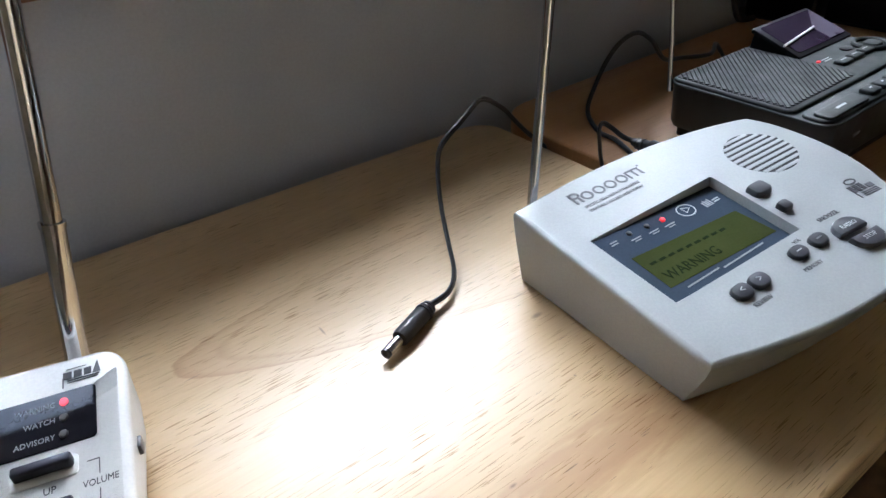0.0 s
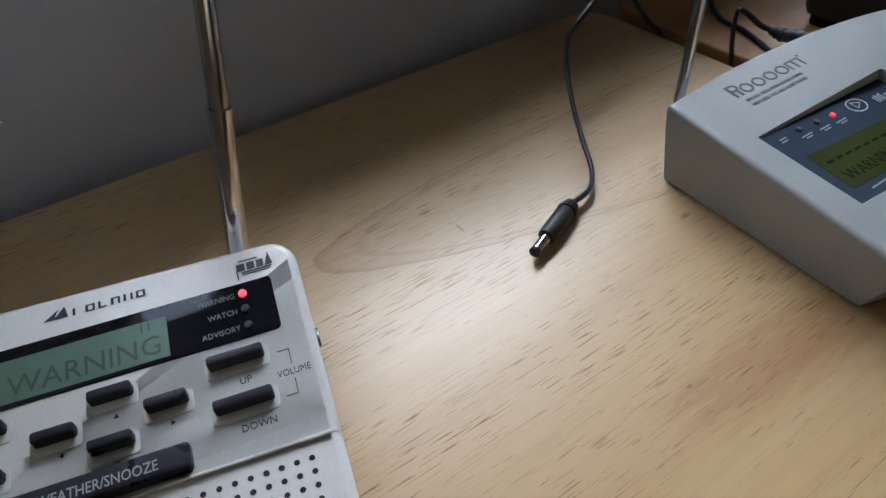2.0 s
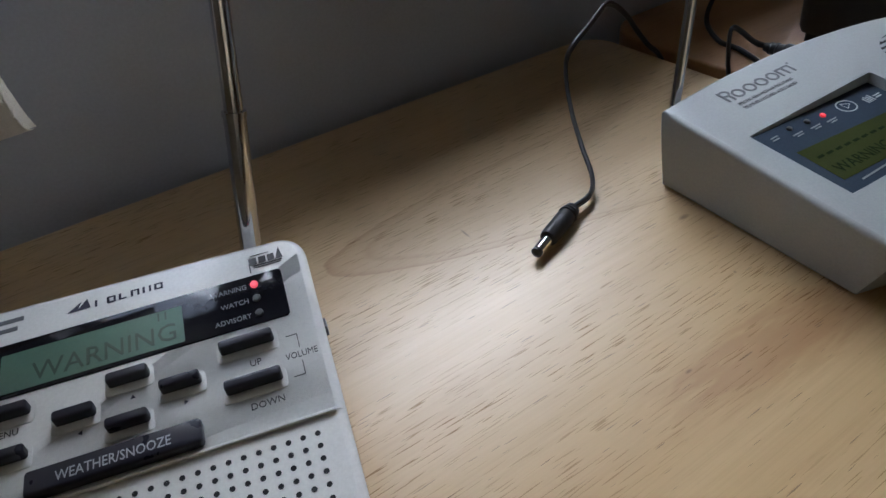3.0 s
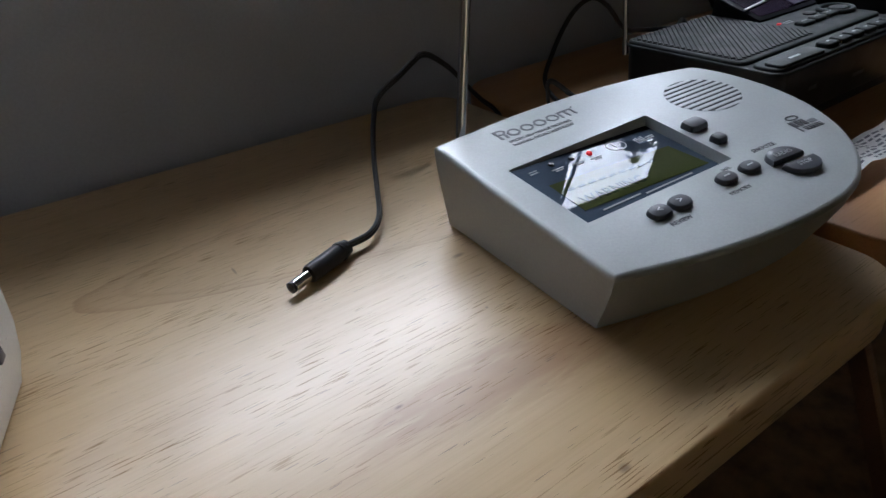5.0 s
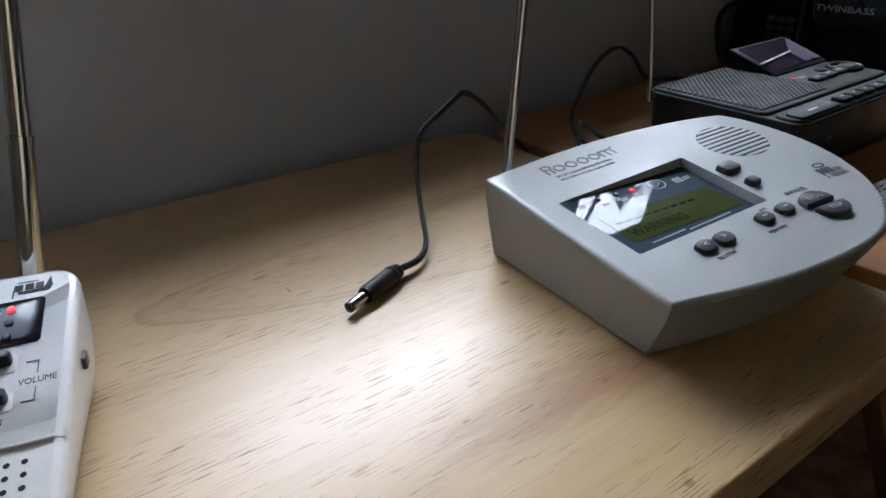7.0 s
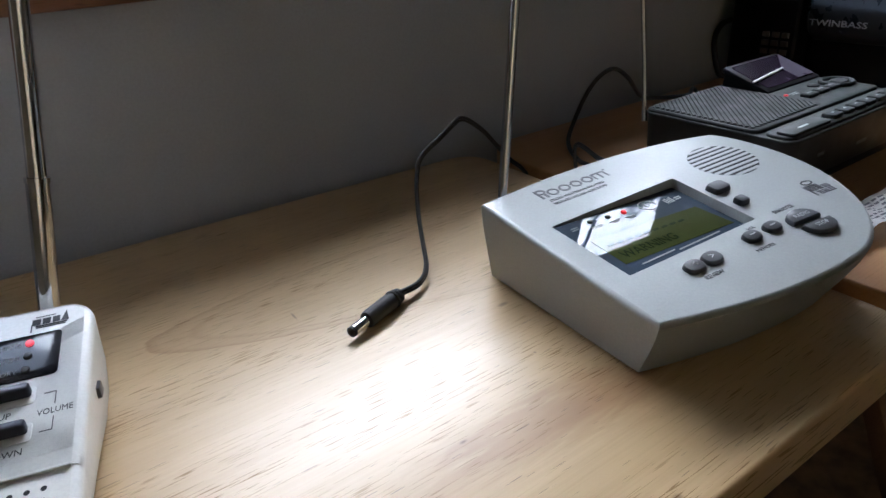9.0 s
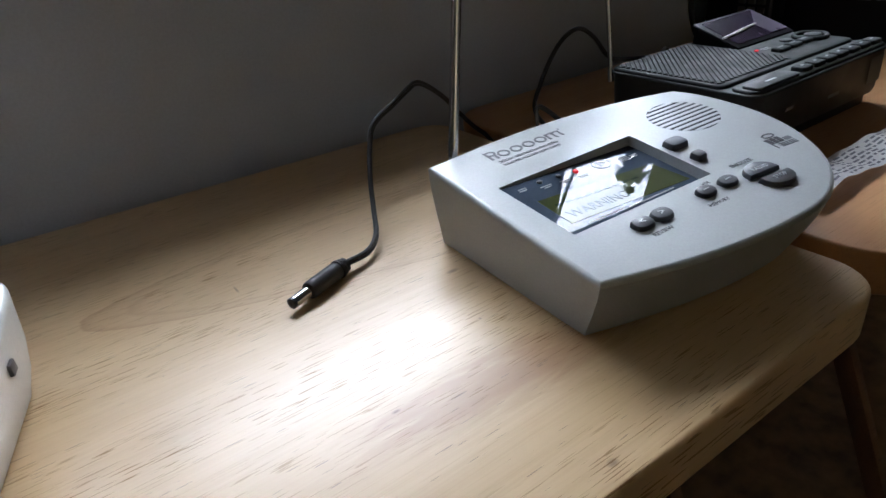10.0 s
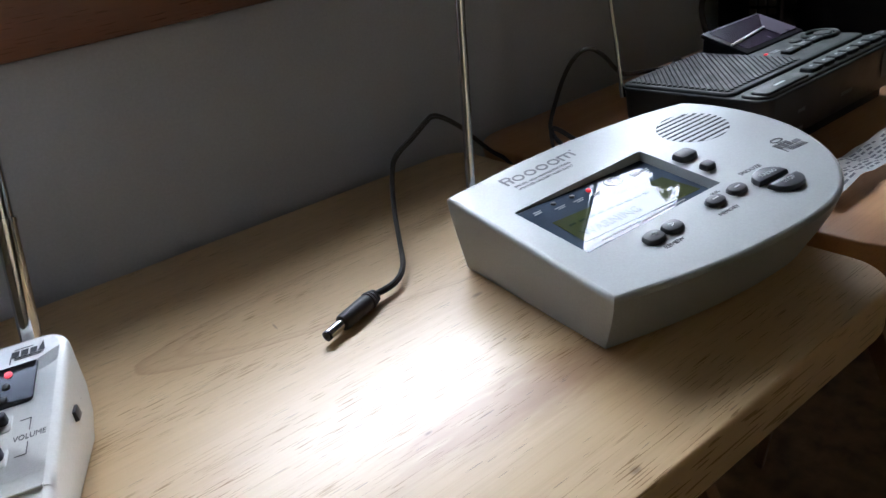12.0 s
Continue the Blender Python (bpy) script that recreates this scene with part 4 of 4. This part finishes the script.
# ---- charcoal clock radio ----
cr = thing("clock_radio", (0.363, 0.010, T), "charcoal plastic clock radio with ribbed speaker and tilted display", "clock radio")
CX0, CX1, CY0, CY1, CZ = 0.2815, 0.4450, -0.0465, 0.0670, 0.7030
part("base", slab(rounded_rect(CX0 + 0.007, CY0 + 0.006, CX1 - 0.006, CY1 - 0.005, 0.006), T, T + 0.010), BLACK, cr)
side = [[(x, y, z) for x, y in shrink(rounded_rect(CX0, CY0, CX1, CY1, 0.010, 6), s)] for z, s in ((T + 0.008, 0.003), (T + 0.012, 0.0012), (CZ - 0.004, 0.0))]
part("body", loft(side, I4, True, True), CHARCOAL_LOW, cr, "black-brown plastic sides")
part("rim", slab(rounded_rect(CX0 - 0.0006, CY0 - 0.0006, CX1 + 0.0006, CY1 + 0.0006, 0.010, 6), CZ - 0.004, CZ - 0.0022, 0.0006), CHARCOAL, cr)
part("top_panel", slab(rounded_rect(CX0 + 0.001, -0.0225, CX1 - 0.001, CY1 - 0.001, 0.006, 5), CZ - 0.003, CZ, 0.0016), CHARCOAL, cr, "charcoal top panel")
part("key_strip", slab(rounded_rect(CX0 + 0.002, CY0 + 0.0015, CX1 - 0.001, -0.0252, 0.007, 5), CZ - 0.003, CZ - 0.0004, 0.0012), CHARCOAL, cr)
part("speaker_recess", slab(rounded_rect(0.2860, -0.0180, 0.3690, 0.0640, 0.003, 4), CZ - 0.001, CZ + 0.0002, 0), HOLE, cr)
for i in range(-19, 19):
    # flat ribs run aslant across the speaker field
    x_a, y_a = 0.2865 + i * 0.0044, -0.0175
    lo_f = max(0.0, (0.2865 - x_a) / 0.081)
    hi_f = min(1.0, (0.3685 - x_a) / 0.081)
    if hi_f - lo_f < 0.04:
        continue
    p = Vector((x_a + 0.081 * lo_f, y_a + 0.081 * lo_f, CZ + 0.0002))
    q = Vector((x_a + 0.081 * hi_f, y_a + 0.081 * hi_f, CZ + 0.0002))
    m = Matrix.Translation(p) @ Matrix.Rotation(radians(45), 4, "Z")
    part("speaker_rib", box((0, -0.00118, 0), ((q - p).length, 0.00118, 0.0007), 0.0002, m, None, 1), CHARCOAL, cr)
part("long_key", slab(rounded_rect(0.2870, -0.0435, 0.3330, -0.0315, 0.003, 4), CZ - 0.001, CZ + 0.0012, 0.0008), CHARCOAL, cr)
print_bars("key_print", [(0.303, -0.0385, 0.314, -0.0368)], CZ + 0.0012, I4, INK_PALE, cr)
for i in range(7):
    kx = 0.3450 + i * 0.0150
    part("preset_key", slab(rounded_rect(kx - 0.0062, -0.0420, kx + 0.0062, -0.0325, 0.002, 4), CZ - 0.001, CZ + 0.0024, 0.0012), CHARCOAL, cr)
    print_bars("key_print", [(kx - 0.0012, -0.0376, kx + 0.0012, -0.0364)], CZ + 0.0024, I4, INK_PALE, cr)
for kx, ky in ((0.3840, -0.0010), (0.4000, -0.0005), (0.4160, 0.0000)):
    key = part("function_key", slab(rounded_rect(kx - 0.0068, ky - 0.0040, kx + 0.0068, ky + 0.0040, 0.0014, 4), CZ - 0.0003, CZ + 0.0024, 0.0012), CHARCOAL, cr)
    print_bars("key_print", [(kx - 0.0034, ky + 0.0002, kx + 0.0034, ky + 0.0012)], CZ + 0.0024, I4, INK_DIM, key)
part("dial_key", dome(ellipse(0.4330, 0.0030, 0.0075, 0.0062, 20, 2.6), CZ - 0.0003, CZ + 0.0026), CHARCOAL, cr)
part("tuning_ring", tube([(0.4320 + 0.0122 * math.cos(a), 0.0040 + 0.0110 * math.sin(a), CZ + 0.001) for a in [2 * math.pi * i / 24 for i in range(25)]], 0.0018, 8), CHARCOAL, cr)
part("tuning_key", slab(ellipse(0.4130, 0.0120, 0.0055, 0.0042, 16), CZ - 0.0005, CZ + 0.0008, 0.0004), BLACK, cr)
print_bars("panel_print", [(0.3780, 0.0110, 0.3880, 0.0118), (0.3780, 0.0085, 0.3870, 0.0092)], CZ, I4, INK_PALE, cr)
part("alarm_lamp", slab(ellipse(0.3735, 0.0110, 0.0019, 0.0013, 12), CZ, CZ + 0.0007), LED_RED, cr, "small lit red lamp")
# tilted display hood
DM = Matrix.Translation((0.3720, 0.0250, CZ + 0.0020)) @ Matrix.Rotation(radians(18.5), 4, "X")
hood = part("display_hood", box((-0.0015, -0.002, -0.0035), (0.0720, 0.0400, 0.0), 0.0014, DM), BLACK, cr, "black tilted display hood")
part("screen", slab(rounded_rect(0.0040, 0.0020, 0.0690, 0.0370, 0.002, 4), 0.0, 0.0004, 0, DM), SCREEN_PURPLE, hood, "violet-tinted screen")
# lip of the screen; its bright reflection is put in as paper white
part("screen_lip_glint", box((0.0, 0.0, 0.0004), (0.050, 0.0017, 0.0016), 0.0003, DM @ Matrix.Translation((-0.001, 0.0115, 0)) @ Matrix.Rotation(radians(7), 4, "Z")), PAPER, hood, "screen lip coloured white for the light it reflects")
# lighter reflection zone of the screen, laid on as a paler plate
part("screen_reflection", slab([(0.0470, 0.0030), (0.0690, 0.0030), (0.0690, 0.0365), (0.0460, 0.0175)], 0.0004, 0.0009, 0, DM), SCREEN_SHEEN, hood)
part("hood_foot", loft([[(x, y, z) for y, z in ((0.0265, CZ - 0.001), (0.0265, CZ + 0.0005), (0.0610, CZ + 0.0120), (0.0630, CZ - 0.001))] for x in (0.3720, 0.4420)]), BLACK, cr)
print_bars("front_print", [(0.3150, 0.6720, 0.3215, 0.6745), (0.3150, 0.6840, 0.3230, 0.6862), (0.3660, 0.6800, 0.3800, 0.6824)], 0, Matrix.Translation((0, CY0 - 0.0004, 0)) @ Matrix.Rotation(radians(90), 4, "X"), INK_GREY, cr)
part("front_label", bars([(0.4180, 0.6780, 0.4360, 0.6960)], 0, Matrix.Translation((0, CY0 - 0.0004, 0)) @ Matrix.Rotation(radians(90), 4, "X")), INK_GREY, cr, "worn grey front label")
cant = part("antenna", tube([(0.2860, 0.0685, 0.6950), (0.2905, 0.0755, 0.7300), (0.2975, 0.0900, 0.8000), (0.3090, 0.1130, 0.9000)], 0.0017, 12), CHROME, cr, "thin chrome antenna")
part("antenna_base", tube([(0.2855, 0.0675, 0.6920), (0.2865, 0.0690, 0.7000)], 0.0022, 12), CHROME, cr)

# ---- black stereo facing along the tables ----
st = thing("portable_stereo", (0.64, 0.06, T), "large black portable stereo standing beside the wall", "stereo")
part("body", box((0.6040, -0.0700, T), (0.7000, 0.1930, T + 0.165), 0.010, I4, None, 3), BLACK, st)
part("control_tower", box((0.5760, 0.1180, T), (0.6045, 0.1930, T + 0.160), 0.006, I4, None, 3), BLACK, st)
part("bass_tube", tube([(0.6030, 0.1120, 0.7290), (0.6030, 0.1080, 0.7290), (0.6030, -0.0620, 0.7290), (0.6030, -0.0660, 0.7290)], [0.024, 0.0275, 0.0275, 0.024], 32), STEREO_TUBE, st, "dark blue-black bass tube")
SM = Matrix.Translation((0.5756, 0, 0)) @ Matrix(((0, 0, -1, 0), (-1, 0, 0, 0), (0, 1, 0, 0), (0, 0, 0, 1)))
part("name_text", lettering("TWINBASS", 0.0080, -0.1070, 0.7200, 0.0005, SM, 0, 1.42, "LEFT", 0.0, 0.0001), INK_PALE, st)
for i in range(3):
    for j in range(3):
        part("key", box((-0.1530 + i * 0.0105, 0.6880 + j * 0.0085, 0), (-0.1452 + i * 0.0105, 0.6934 + j * 0.0085, 0.002), 0.0006, SM), GOLD_KEY, st)
part("handle", tube(curve_points([(0.60, 0.17, T + 0.160), (0.60, 0.165, T + 0.195), (0.60, 0.06, T + 0.205), (0.60, -0.04, T + 0.195), (0.60, -0.045, T + 0.160)], 8), 0.007, 10), BLACK, st)
scord = thing("stereo_cord", (0.53, 0.16, T), "black cord hanging behind the stereo", "power cable", "cables")
part("wire", tube(curve_points([(0.5850, 0.1965, T + 0.058), (0.5700, 0.1980, T + 0.055), (0.5560, 0.1960, T + 0.044), (0.5500, 0.1900, T + 0.026), (0.5560, 0.1840, T + 0.0036), (0.5700, 0.1750, T + 0.0034)], 10), 0.0031, 10), CORD, scord)

# ---- black hand-held scanner ----
sc = thing("scanner_radio", (0.43, -0.125, T), "black upright scanner radio with arrow pad and pale key marks", "scanner")
KM = Matrix.Translation((0.4140, 0, 0)) @ Matrix(((0, 0, -1, 0), (-1, 0, 0, 0), (0, 1, 0, 0), (0, 0, 0, 1)))
part("body", box((0.0790, T, -0.034), (0.1480, T + 0.112, 0.0), 0.006, KM, None, 3), BLACK, sc)
pad = part("arrow_pad", dome(ellipse(0.0985, 0.7055, 0.0105, 0.0115, 28), 0, 0.002, KM), BLACK, sc, "round black arrow pad")
for a in range(4):
    c = Vector((0.0985 + 0.0068 * math.cos(a * math.pi / 2), 0.7055 + 0.0078 * math.sin(a * math.pi / 2)))
    part("arrow_print", slab([(c.x + 0.0016 * math.cos(a * math.pi / 2 + radians(b)), c.y + 0.0016 * math.sin(a * math.pi / 2 + radians(b))) for b in (0, 125, 235)], 0.0022, 0.0024, 0, KM), PAPER, pad)
for j in range(3):
    print_bars("key_mark", [(0.1165, 0.6975 + j * 0.0072, 0.1260, 0.7000 + j * 0.0072)], 0.0002, KM, INK_PALE, sc)
print_bars("key_mark", [(0.0915, 0.7175, 0.0965, 0.7200)], 0.0002, KM, INK_PALE, sc)
part("display", slab(rounded_rect(0.0900, 0.7280, 0.1400, 0.7580, 0.002), 0, 0.0006, 0, KM), SCREEN_PURPLE, sc)
part("aerial", tube([(0.4300, -0.0900, T + 0.110), (0.4300, -0.0900, T + 0.19)], 0.004, 10), CORD, sc)

# ---- crumpled receipt ----
rc = thing("receipt", (0.31, -0.092, T), "crumpled white till receipt lying on the orange table", "receipt")


def receipt_point(u, v, lift=0.0):
    """u along the strip, v across it, both 0 to 1."""
    x = 0.2510 + 0.134 * u + 0.010 * (v - 0.5) * (1 - u)
    y = -0.0945 + 0.0035 * math.sin(u * 5) + (v - 0.5) * 0.0255
    z = T + 0.0040 + 0.0026 * math.sin(u * 9 + 1.0 * v) + 0.0045 * u * (1 - v) + 0.0006 * math.sin(u * 33 + v * 4) + 0.002 * v
    return Vector((x, y, z + lift))


bm = bmesh.new()
grid = [[bm.verts.new(receipt_point(i / 48, j / 8)) for j in range(9)] for i in range(49)]
for i in range(48):
    for j in range(8):
        bm.faces.new((grid[i][j], grid[i + 1][j], grid[i + 1][j + 1], grid[i][j + 1]))
bmesh.ops.solidify(bm, geom=bm.faces[:], thickness=0.00012)
part("paper", bm, PAPER, rc, "", 80)
rnd = random.Random(5)
bm = bmesh.new()
for line in range(7):
    v = 0.10 + line * 0.118
    u = rnd.uniform(0.03, 0.08)
    while u < 0.93:
        w = rnd.uniform(0.012, 0.05)
        if rnd.random() < 0.85 and not 0.42 < u < 0.46:
            qs = [bm.verts.new(receipt_point(uu, vv, 0.0003)) for uu, vv in ((u, v), (u + w, v), (u + w, v + 0.06), (u, v + 0.06))]
            bm.faces.new(qs)
        u += w + 0.012
tagged(part("printed_line", bm, PAPER_INK, rc, "grey printed lines"), kind="stuff")
